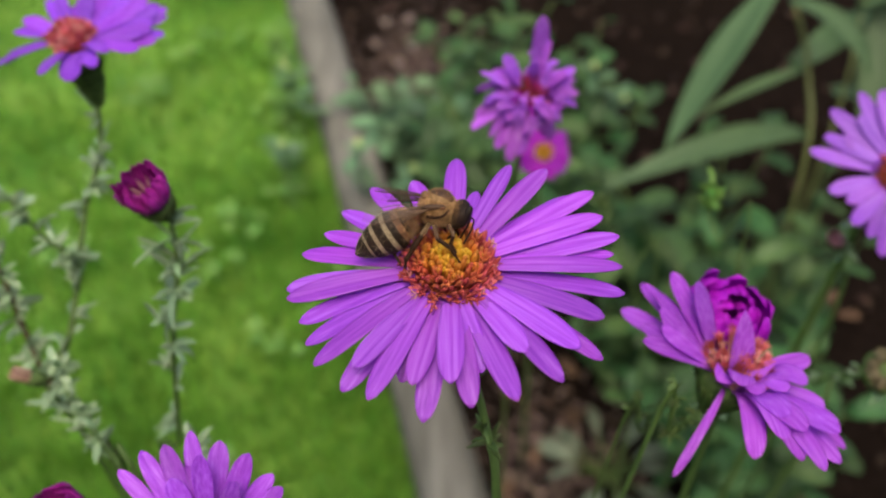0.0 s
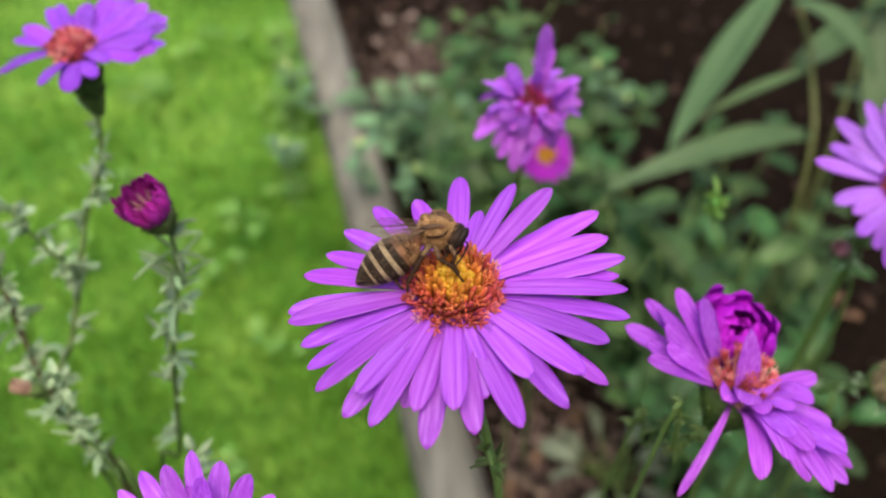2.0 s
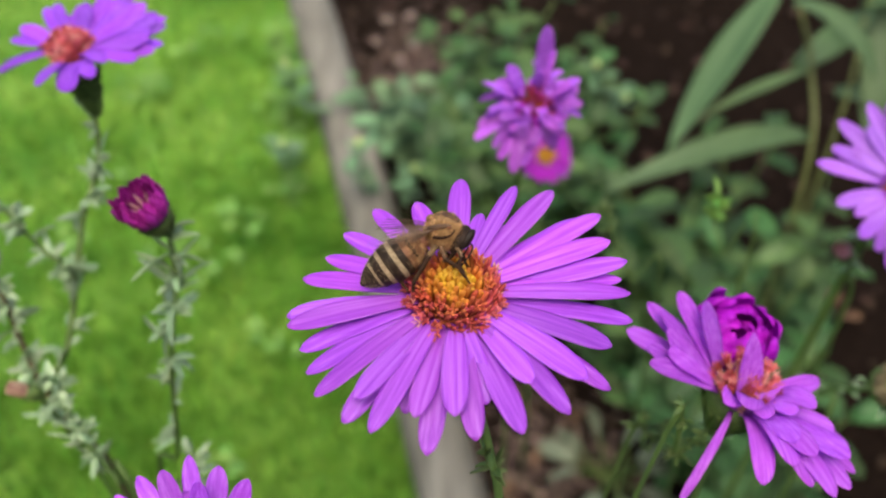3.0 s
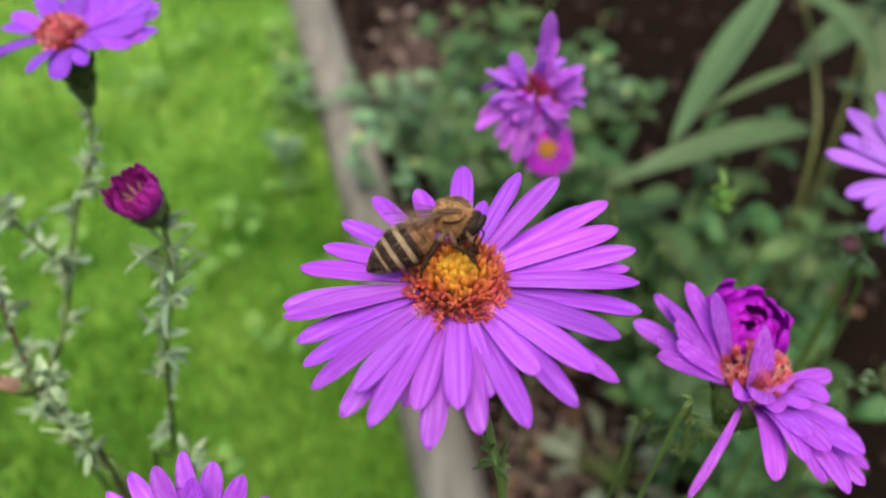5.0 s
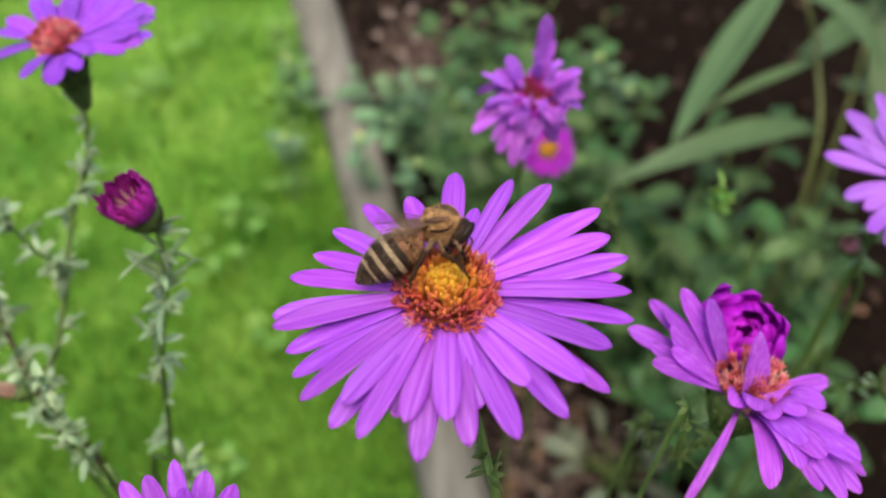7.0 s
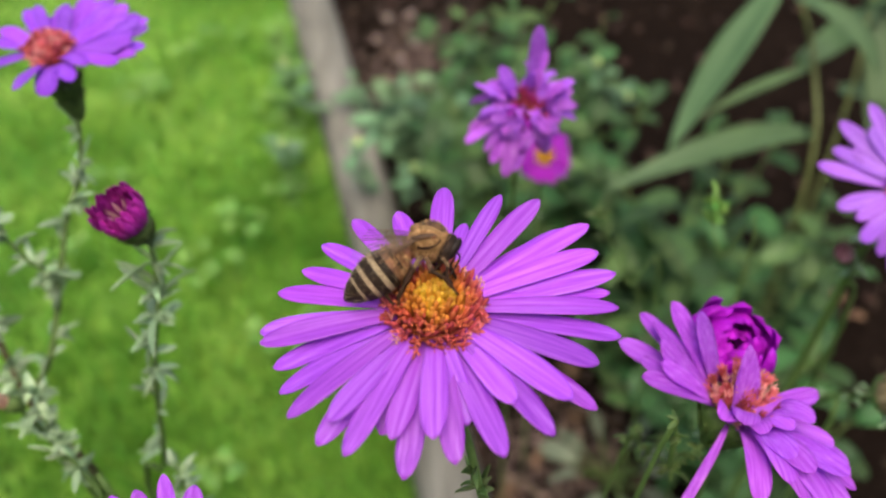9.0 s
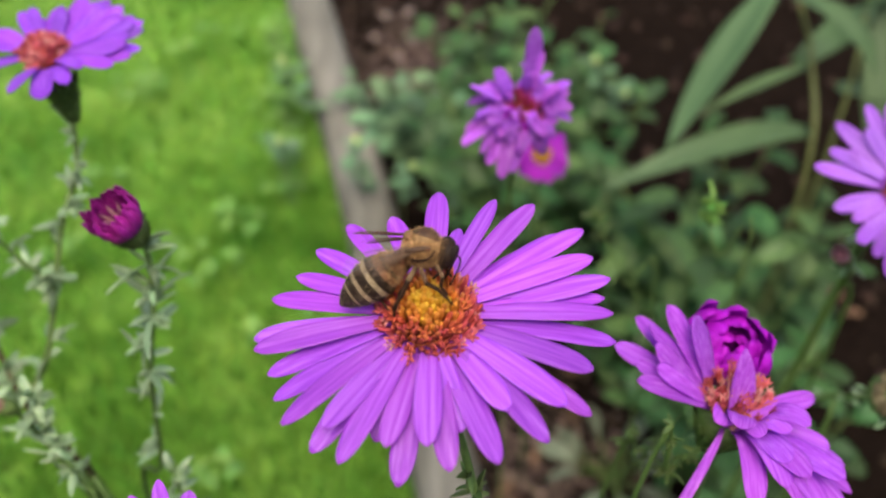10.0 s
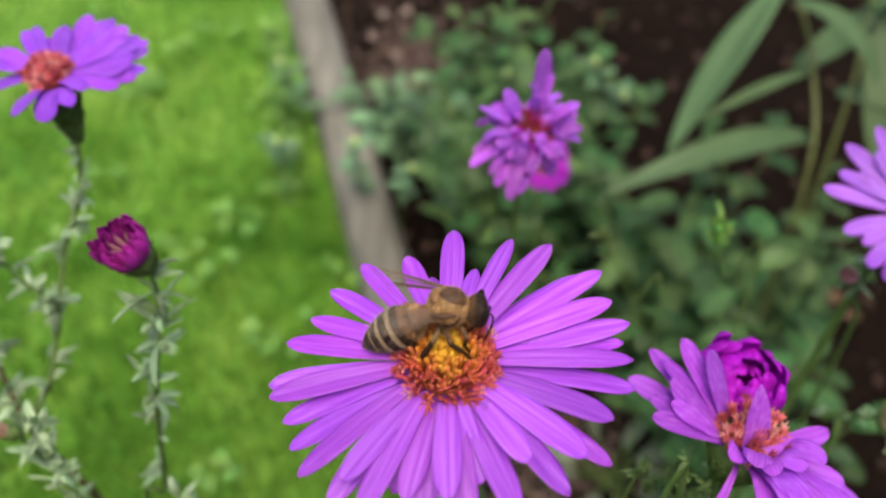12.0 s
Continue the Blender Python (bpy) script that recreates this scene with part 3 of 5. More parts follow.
def tall_aster():
    thing = tagged(new("aster"), "open purple aster with red disc on tall twiggy stem", "flower", "asters")
    rays = [(123, 13.0, 32, 10, 2.9), (108, 10.6, 23, 10, 2.4), (114, 11.6, 36, 10, 2.4), (90, 12.0, 34, 10, 3.2, 20), (80, 11.0, 44, 10, 2.8, 20), (68, 14.5, 22, 0, 3.2, 24), (56, 14.6, 24, 0, 2.9, 30), (45, 15.3, 24, 0, 2.9, 36), (34, 15.8, 17, 2, 2.7, 40), (26, 16.8, 15, 2, 2.7, 44),
            (19, 17.8, 12, 5, 2.7, 46), (12, 17.5, 8, 5, 2.7, 46), (4, 16.6, 6, 10, 2.7, 44), (354, 15.9, 5, 10, 2.7, 40), (342, 14.1, 2, 10, 3.0, 30), (285, 12.7, 15, 40, 4.0), (266, 13.2, 18, 25, 3.0), (154, 15.0, 4, 15, 3.6), (166, 15.2, -2, 20, 3.6),
            (144, 14.8, 11, 10, 3.4), (328, 9.8, 24, 60, 3.4), (64, 8.2, 43, 10, 3.0), (176, 15.5, -8, 24, 3.4), (190, 15.0, -2, 24, 3.4), (308, 10.0, 20, 56, 3.2), (40, 13.6, 28, 4, 2.9, 40), (22, 15.0, 20, 4, 2.7, 46), (8, 15.2, 14, 6, 2.7, 46), (356, 14.0, 12, 10, 2.8, 40),
            (50, 14.0, 20, 4, 2.9, 30), (30, 14.6, 22, 4, 2.7, 42), (15, 16.6, 15, 4, 2.6, 30), (0, 15.0, 9, 8, 2.7, 36)]
    flower_head(thing, pose(-0.0668, 0.1275, 0.4052, -7.7, -4.7, 0), rays, (0.0036, 0.0024, 120, 0.0), PETAL_LILAC, seed=5, cup=CUP_LONG, root=0.0034, wild=0.8)
    leafy_stem(thing, [(-0.088, 0.094, -0.008), (-0.0752, 0.0872, 0.3000), (-0.0728, 0.0850, 0.3372), (-0.0785, 0.0900, 0.3512), (-0.0735, 0.0950, 0.3605), (-0.0706, 0.1036, 0.3716), (-0.0681, 0.1123, 0.3815), (-0.0660, 0.1195, 0.3862), (-0.0659, 0.1259, 0.3940)], 0.0006, 0.0005, 56, seed=6, skip=0.4, leaf_length=0.0052, leaf_width=0.0014)
    return thing


def closed_bud():
    thing = tagged(new("aster_bud"), "closed magenta aster bud on green stem with narrow leaves", "flower bud", "aster buds")
    axis = Vector((-0.0010, -0.0029, 0.0095))
    m = Matrix.Translation((-0.0452, 0.0912, 0.4032)) @ axis.to_track_quat("Z", "X").to_matrix().to_4x4()
    head = part("flower_head", CUP, thing, m @ Matrix.Diagonal((0.68, 0.68, 0.70, 1)))
    rnd = random.Random(2)
    # outer rays curve in over the middle; short pale ones show between them
    rows = [(24, 0.0034, 0.0090, 0.0026, 58, -50, PETAL_BUD), (20, 0.0029, 0.0088, 0.0023, 68, -36, PETAL_BUD), (14, 0.0021, 0.0076, 0.0019, 76, -20, PETAL_BUD), (7, 0.0008, 0.0070, 0.0009, 80, 16, PETAL_PINK)]
    for n, root, length, width, rise, bend, material in rows:
        for i in range(n):
            me = mesh_of("petal", *blade(length * rnd.uniform(0.88, 1.1), width * rnd.uniform(0.8, 1.1), rise + rnd.uniform(-5, 5), bend + rnd.uniform(-10, 10), 0.2, rnd.uniform(-14, 14), 0.66, 0.5, 0.00016, 8, 3, rnd.uniform(-0.05, 0.05), 0.03, i, 0.7), material)
            part("petal", me, head, pose(0, 0, 0.0002, 0, 0, i * 360 / n + rnd.uniform(-7, 7)) @ pose(root, 0, 0))
    leafy_stem(thing, [(-0.095, 0.085, -0.01), (-0.0629, 0.0819, 0.3076), (-0.0545, 0.0825, 0.3400), (-0.0485, 0.0850, 0.3720), (-0.0448, 0.0900, 0.3880), (-0.0444, 0.0929, 0.3975)], 0.0006, 0.0004, 64, seed=9, skip=0.4, leaf_length=0.0066, leaf_width=0.0014)
    return thing


def flower_head_extra(thing):
    """A petal that curls over beside the disc."""
    head = thing.children[0]
    me = mesh_of("petal", *blade(0.0126, 0.0030, 40, 60, 0.25, 30, 0.6, 0.5, 0.00016, 12, 5, 0.06, 0.03, 4), PETAL_PALE)
    part("petal", me, head, pose(-0.0006, -0.0038, 0.0014, 0, 0, 18))


def sparse_aster():
    thing = tagged(new("aster"), "ragged purple aster with petals missing and salmon disc florets", "flower", "asters")
    rays = [(142, 18.0, 26, 10, 3.3), (134, 16.9, 39, 6, 3.6), (129, 14.4, 52, 6, 3.7), (157, 18.1, 17, 12, 3.2), (169, 15.6, 24, 10, 3.3), (184, 16.7, 29, 14, 3.3), (159, 15.1, 39, 8, 4.1), (148, 16.4, 34, 10, 3.7), (176, 14.2, 36, 12, 3.2),
            (236, 19.5, 6, 64, 1.3), (263, 16.4, 36, 66, 3.2), (284, 16.9, 34, 60, 3.6), (293, 19.0, 35, 56, 3.8), (321, 17.5, 5, 20, 2.9), (312, 15.6, 21, 16, 2.8), (328, 15.4, 10, 16, 2.8), (302, 16.8, 34, 22, 4.0), (275, 15.2, 46, 62, 3.8),
            (288, 15.3, 52, 52, 4.2), (280, 13.1, 60, 60, 4.0), (304, 18.2, 14, 26, 3.4), (334, 13.0, 16, 20, 2.8), (226, 11.0, 100, 120, 3.4), (244, 11.5, 108, 125, 3.6), (266, 11.0, 112, 130, 3.6), (300, 11.0, 110, 130, 3.6), (322, 12.0, 100, 130, 3.4)]
            
            
    flower_head(thing, pose(0.0412, 0.0645, 0.3955, -6, 10, 0), rays, (0.0037, 0.0018, 80, 0.02), PETAL_PALE, seed=11, width=0.0034, wild=0.7)
    head = thing.children[0]
    # one broad petal stands upright before the disc
    me = mesh_of("petal", *blade(0.0112, 0.0034, 116, -4, 0.05, 8, 0.5, 0.6, 0.00016, 11, 9, -0.22, 0.02, 3, 0.7, 0.6, 0.03), PETAL_PALE)
    part("petal", me, head, pose(0, 0, 0.0006, 0, 0, 250) @ pose(0.0036, 0, 0))
    flower_head_extra(thing)
    leafy_stem(thing, [(0.022, 0.05, -0.014), (0.0294, 0.0587, 0.3665), (0.0345, 0.0613, 0.3833), (0.0395, 0.0632, 0.3885)], 0.0003, 0.0005, 64, seed=12, skip=0.45, leaf_length=0.0027, leaf_width=0.00075, leaf_material=LEAF_YOUNG)
    return thing


def half_open_aster():
    thing = tagged(new("aster"), "half-open deep magenta aster with incurved petals", "flower", "asters")
    head = part("flower_head", CUP, thing, pose(0.0422, 0.0752, 0.3920, 14, 5, 0) @ Matrix.Scale(0.80, 4))
    rnd = random.Random(8)
    for n, root, length, width, rise, bend in ((18, 0.0040, 0.0112, 0.0048, 36, -100), (16, 0.0036, 0.0098, 0.0044, 50, -96), (15, 0.0032, 0.0080, 0.0038, 68, -70), (12, 0.0026, 0.0062, 0.0032, 76, -50)):
        for i in range(n):
            me = mesh_of("petal", *blade(length * rnd.uniform(0.88, 1.1), width * rnd.uniform(0.8, 1.1), rise + rnd.uniform(-6, 6), bend + rnd.uniform(-20, 20), 0.22, rnd.uniform(-14, 14), 0.7, 0.5, 0.00016, 10, 5, rnd.uniform(-0.08, 0.08), 0.07, i + n * 20, 0.55), PETAL_DARK)
            part("petal", me, head, pose(0, 0, 0.0003, 0, 0, i * 360 / n + rnd.uniform(-9, 9)) @ pose(root, 0, 0))
    # dark disc: the shade deep between the petals, put into its colour
    part("flower_heart", mesh_of("flower_heart", *turned([(0.0044, 0.0002), (0.0040, 0.0012), (0.0024, 0.0016), (0.0003, 0.0017)], 14), THROAT_SHADE), head)
    leafy_stem(thing, [(0.05, 0.06, -0.014), (0.047, 0.07, 0.34), (0.0437, 0.0735, 0.3850)], 0.0006, 0.0007, 24, seed=13, skip=0.6, leaf_length=0.004, leaf_width=0.0013)
    return thing


def withered_aster():
    thing = tagged(new("aster"), "withering purple aster with curled twisted petals", "flower", "asters")
    rays = [(72, 17.8, 64, -6, 3.3), (172, 12.1, 57, 40, 1.7), (139, 11.0, 77, 30, 2.8), (84, 10.2, 87, 0, 2.0), (209, 13.5, 12, 40, 2.8), (221, 12.0, 5, 60, 3.0), (0, 10.1, 11, 60, 3.1), (8, 9.0, 40, 70, 2.7), (249, 14.4, -6, 50, 2.7), (262, 12.4, -1, 60, 2.3),
            (321, 7.8, 16, 90, 2.8), (291, 8.1, 13, 80, 2.3), (218, 10.1, 63, 60, 2.8), (196, 9.6, 40, 60, 2.3), (60, 9.0, 80, 20, 2.0), (66, 13.2, 62, -2, 1.6), (236, 13.0, 2, 70, 2.2), (200, 12.0, 20, 60, 2.0), (300, 10.0, 10, 90, 2.4), (24, 10.5, 25, 60, 2.2)]
    head = flower_head(thing, pose(0.0168, 0.1296, 0.3912, 14, 0, 0), rays, (0.0030, 0.0006, 24, -1.0), PETAL_FADED, seed=15, width=0.0029, root=0.0030, wild=2.2)
    rnd = random.Random(21)
    for i in range(64):
        a, r = rnd.uniform(0, 360), 0.0052 * math.sqrt(rnd.random())
        me = mesh_of("petal", *blade(rnd.uniform(0.0042, 0.0072), rnd.uniform(0.0013, 0.0023), rnd.uniform(20, 100), rnd.uniform(60, 280), 0.35, rnd.uniform(-80, 80), 0.6, 0.35, 0.00016, 9, 5, rnd.uniform(-0.2, 0.2), 0.16, i), PETAL_DARK if i % 4 == 0 and r < 0.0036 else PETAL_FADED)
        part("petal", me, head, pose(0, 0, rnd.uniform(0.0004, 0.0024), 0, 0, a) @ pose(r, 0, 0, 0, 0, rnd.uniform(-60, 60)))
    leafy_stem(thing, [(0.030, 0.150, -0.014), (0.0192, 0.1541, 0.3202), (0.0171, 0.1401, 0.3604), (0.0168, 0.1322, 0.3824), (0.0168, 0.1275, 0.3825)], 0.0006, 0.0005, 8, CALYX, seed=16, skip=0.6, leaf_length=0.004, leaf_width=0.0011, leaf_material=LEAF_YOUNG)
    return thing


def small_aster():
    thing = tagged(new("aster"), "small deep purple aster with yellow centre", "flower", "asters")
    flower_head(thing, pose(0.0376, 0.2332, 0.2790, 52, 0, 0), ring(15, 10.6, 10, 16, 31), (0.0032, 0.0018, 60, 1.3), PETAL_DEEP, 0.0042, 0.0030, seed=31)
    leafy_stem(thing, [(0.05, 0.24, -0.014), (0.043, 0.243, 0.16), (0.0384, 0.2400, 0.255), (0.0376, 0.2360, 0.2730)], 0.0010, 0.0007, 20, seed=32, skip=0.3, leaf_length=0.007, leaf_width=0.002)
    return thing


def edge_aster():
    thing = tagged(new("aster"), "open violet-purple aster tilted towards the light", "flower", "asters")
    rays = [(99, 18.3, 12, 10, 2.9), (119, 18.3, 11, 12, 3.2), (135, 15.8, 6, 12, 2.6), (149, 17.1, 8, 10, 3.0), (181, 13.4, 11, 14, 3.2), (215, 13.3, 6, 20, 3.2), (232, 13.6, 3, 20, 2.8), (244, 16.6, 0, 20, 3.0), (88, 17.1, 12, 10, 3.0),
            (128, 13.0, 16, 10, 2.8), (109, 14.0, 18, 10, 2.8), (198, 11.5, 14, 16, 2.8)]
    rays += [(az, 15.5, 8, 16, 2.9) for az in range(260, 440, 14)]
    flower_head(thing, pose(0.0888, 0.1172, 0.3825, 26, -20, 0), rays, (0.0042, 0.0026, 70, 0.1), PETAL_BLUE, seed=41, width=0.0029, wild=0.6)
    leafy_stem(thing, [(0.11, 0.13, -0.014), (0.096, 0.128, 0.3), (0.0885, 0.1205, 0.3690), (0.0870, 0.1195, 0.3755)], 0.0011, 0.0008, 24, seed=42, skip=0.5, leaf_length=0.005, leaf_width=0.0015)
    return thing


def low_aster():
    thing = tagged(new("aster"), "cup-shaped purple aster just opening below the others", "flower", "asters")
    rays = [(102, 15.8, 35, 12, 2.4), (115, 14.9, 40, 16, 2.5), (128, 15.3, 34, 20, 2.4), (85, 14.4, 38, 14, 2.8), (65, 13.9, 43, 14, 3.1), (48, 12.8, 36, 20, 2.4), (107, 12.1, 62, 60, 4.2), (141, 15.5, 27, 20, 2.0), (91, 13.9, 59, 10, 2.4), (118, 11.6, 62, 30, 2.8), (59, 11.5, 65, 20, 3.0)]
    rays += [(az, 13.0, 40, 20, 2.9) for az in range(158, 400, 17)]
    flower_head(thing, pose(-0.0288, 0.0378, 0.3962, 6, 0, 0), rays, (0.0038, 0.0024, 60, 0.4), seed=51, width=0.0030, wild=0.7)
    leafy_stem(thing, [(-0.03, 0.03, -0.004), (-0.031, 0.034, 0.3), (-0.0290, 0.0380, 0.3920)], 0.0011, 0.0008, 30, seed=52, skip=0.5, leaf_length=0.005, leaf_width=0.0015)
    return thing


def rebase(thing, x, y, z):
    """Moves a thing's origin to the foot of its stalk; its parts stay where they are."""
    back = Matrix.Translation((-x, -y, -z))
    for c in thing.children:
        c.matrix_basis = back @ c.matrix_basis
    thing.location = (x, y, z)
    return thing


def twig(points, leaves, label, seed, r=0.0008, length=0.0048, width=0.0015, skip=0.3, material=None, leaf_material=None, until=1.0):
    thing = tagged(new("aster_twig"), label, "twig", "aster twigs")
    leafy_stem(thing, points, r * 1.1, r * 0.5, leaves, material, length, width, leaf_material, seed, skip, until)
    return rebase(thing, *points[0])


rebase(main_aster(), 0.012, 0.038, -0.01)
rebase(tall_aster(), -0.088, 0.094, -0.008)
bud = rebase(closed_bud(), -0.095, 0.085, -0.01)
low_bud = copy_thing(bud, pose(-0.1035, 0.0430, -0.0315))
tagged(low_bud, "dark magenta aster bud just above the twigs")
rebase(sparse_aster(), 0.022, 0.05, -0.014)
rebase(half_open_aster(), 0.05, 0.06, -0.014)
rebase(withered_aster(), 0.030, 0.150, -0.014)
rebase(small_aster(), 0.05, 0.24, -0.014)
rebase(edge_aster(), 0.11, 0.13, -0.014)
rebase(low_aster(), -0.03, 0.03, -0.004)

twig([(-0.090, 0.095, -0.005), (-0.0745, 0.087, 0.2989), (-0.0722, 0.0847, 0.3361), (-0.0793, 0.0897, 0.3507), (-0.0819, 0.0944, 0.3599), (-0.0833, 0.0997, 0.3748), (-0.0860, 0.104, 0.386)], 80, "brownish aster twig crowded with pale grey-green leaflets", 61, 0.0008, 0.0060, 0.0018, 0.4, STEM_BROWN)
twig([(-0.086, 0.096, -0.005), (-0.0760, 0.0880, 0.3000), (-0.0738, 0.0858, 0.3372), (-0.0793, 0.0907, 0.3505), (-0.0742, 0.0955, 0.3600), (-0.0708, 0.1035, 0.3712), (-0.0737, 0.1037, 0.3782), (-0.0776, 0.1058, 0.3838), (-0.0800, 0.1070, 0.3890)], 56, "dark aster side shoot with small silvery leaflets", 62, 0.0006, 0.0054, 0.0016, 0.55)
twig([(-0.054, 0.05, -0.005), (-0.0545, 0.066, 0.335), (-0.0585, 0.0690, 0.3560), (-0.0640, 0.0740, 0.3690), (-0.0660, 0.0790, 0.3760)], 46, "short aster shoot with narrow grey-green leaves", 63, 0.0006, 0.0050, 0.0015, 0.5)
twig([(-0.044, 0.045, -0.005), (-0.0450, 0.062, 0.335), (-0.0440, 0.0680, 0.3520), (-0.0455, 0.0735, 0.3600)], 40, "short aster shoot with narrow grey-green leaves", 64, 0.0006, 0.0050, 0.0015, 0.5)
twig([(0.085, 0.12, -0.014), (0.0672, 0.1205, 0.3400), (0.0613, 0.1232, 0.3553), (0.0582, 0.1253, 0.3624), (0.0578, 0.1273, 0.3692)], 34, "thin aster sprig with a tuft of small leaves", 65, 0.0003, 0.0042, 0.0014, 0.80, None, LEAF_LAWN)
twig([(0.022, 0.06, -0.014), (0.0270, 0.0640, 0.3560), (0.0330, 0.0680, 0.3720), (0.0372, 0.0690, 0.3860)], 64, "feathery aster shoot with fine green leaves", 66, 0.0003, 0.0022, 0.0007, 0.42, None, LEAF_YOUNG)


twig([(0.075, 0.125, -0.014), (0.0559, 0.1339, 0.3121), (0.0455, 0.1308, 0.3356), (0.0361, 0.1280, 0.3594), (0.0340, 0.1275, 0.3660)], 30, "slender aster shoot with tiny green leaves", 67, 0.0003, 0.0034, 0.0010, 0.7, None, LEAF_YOUNG)


def pink_bud(label, head_at, stem, leaves, seed, material):
    thing = tagged(new("aster_bud"), label, "flower bud", "aster buds")
    head = part("flower_head", mesh_of("flower_head", *turned([(0.0006, -0.003), (0.0018, -0.0016), (0.0021, 0.0004), (0.0016, 0.0018), (0.0004, 0.0024)], 12), CALYX), thing, head_at)
    part("bud_core", mesh_of("bud_core", *turned([(0.0012, 0), (0.0017, 0.0012), (0.0015, 0.0028), (0.0008, 0.0042), (0.0001, 0.0047)], 10), material), head)
    for i in range(12):
        me = mesh_of("petal", *blade(0.0050, 0.0015, 88, -4, 0.2, 0, 0.7, 0.5, 0.00016, 6, 3), material)
        part("petal", me, head, pose(0, 0, 0.0006, 0, 0, i * 30) @ pose(0.0014, 0, 0))
    leafy_stem(thing, stem, 0.0006, 0.0004, leaves, seed=seed, skip=0.6, leaf_length=0.004, leaf_width=0.0012)
    return rebase(thing, *stem[0])


pink_bud("tiny pale pink aster bud on thin stalk", pose(0.0868, 0.1211, 0.3578, 20, -35, 0), [(0.12, 0.13, -0.014), (0.1, 0.125, 0.3), (0.0905, 0.1220, 0.350), (0.0882, 0.1215, 0.3555)], 16, 71, PETAL_PINK)
pink_bud("shrivelled pinkish aster bud low among the twigs", pose(-0.0722, 0.0792, 0.3700, 10, -40, 0) @ Matrix.Scale(0.75, 4), [(-0.084, 0.085, -0.006), (-0.0730, 0.0815, 0.30), (-0.0712, 0.0800, 0.355), (-0.0716, 0.0795, 0.3678)], 10, 73, PETAL_TAN)


def seed_head():
    thing = tagged(new("aster"), "spent brown aster head on thin green stalk", "flower", "asters")
    flower_head(thing, pose(0.0845, 0.0862, 0.3612, 20, -20, 0), ring(26, 4.8, 56, 130, 81), None, STEM_BROWN, 0.0015, 0.0016, seed=81, wild=3.0)
    leafy_stem(thing, [(0.11, 0.11, -0.014), (0.0915, 0.1010, 0.3000), (0.0915, 0.1095, 0.3177), (0.0903, 0.1002, 0.336), (0.0884, 0.0925, 0.3492), (0.0850, 0.0855, 0.3540)], 0.0007, 0.0005, 26, seed=82, skip=0.35, leaf_length=0.0042, leaf_width=0.0013)
    return rebase(thing, 0.11, 0.11, -0.014)


seed_head()


# ---- the plant with long lance-shaped leaves ----
def lance_plant():
    thing = tagged(new("lance_leaved_plant"), "tall plant with long arching lance-shaped green leaves", "plant")
    for i, pts in enumerate(([(0.19, 0.29, -0.014), (0.1885, 0.3147, 0.1766), (0.1887, 0.3547, 0.2232), (0.1773, 0.3772, 0.2552), (0.172, 0.40, 0.30)],
                             [(0.20, 0.30, -0.014), (0.205, 0.335, 0.19), (0.212, 0.37, 0.25), (0.214, 0.40, 0.30)])):
        part("stalk", mesh_of("stalk", *tube(pts, 0.0014 - 0.0003 * i, 0.0012 - 0.0003 * i, 8, 6, 0.1, i), STALK_YELLOW), thing)
    spots = [((0.1966, 0.3433, 0.1878), (0.0748, 0.2934, 0.1900), 0.0175, 0.13, -16), ((0.1645, 0.371, 0.2621), (0.1118, 0.3119, 0.2050), 0.0215, 0.04, 12), ((0.1864, 0.3542, 0.2228), (0.1248, 0.3197, 0.2192), 0.0070, 0.06, -10),
             ((0.172, 0.3642, 0.2573), (0.210, 0.332, 0.230), 0.016, 0.16, 0), ((0.230, 0.385, 0.250), (0.224, 0.325, 0.185), 0.026, 0.06, 10), ((0.2055, 0.3536, 0.2092), (0.26, 0.34, 0.19), 0.024, 0.1, -10),
             ((0.184, 0.3627, 0.2169), (0.235, 0.40, 0.225), 0.018, 0.1, 20), ((0.21, 0.37, 0.25), (0.26, 0.37, 0.27), 0.022, 0.1, 0),
             # unseen upper leaves, added to shade the soil behind
             ((0.172, 0.40, 0.30), (0.10, 0.46, 0.33), 0.028, 0.1, 0), ((0.172, 0.40, 0.30), (0.20, 0.50, 0.32), 0.028, 0.1, 0), ((0.213, 0.395, 0.29), (0.30, 0.45, 0.31), 0.028, 0.1, 0), ((0.172, 0.40, 0.30), (0.13, 0.52, 0.34), 0.03, 0.1, 10),
             ((0.214, 0.40, 0.30), (0.25, 0.52, 0.34), 0.03, 0.1, 0), ((0.214, 0.40, 0.30), (0.31, 0.52, 0.35), 0.03, 0.1, -10)]
    for i, (a, b, w, arch, roll) in enumerate(spots):
        a, b = Vector(a), Vector(b)
        d = (b - a).length
        bend = math.degrees(arch * 8)
        me = mesh_of("leaf", *blade(d * (1 + arch * arch * 2), w, bend / 2, bend, 0.12, 8, 0.4, 0.72, 0.0004, 14, 7, 0, 0.02, i, 0.85), LEAF_LANCE)
        part("leaf", me, thing, aim(a, b - a, roll))
    return rebase(thing, 0.19, 0.29, -0.014)


lance_plant()


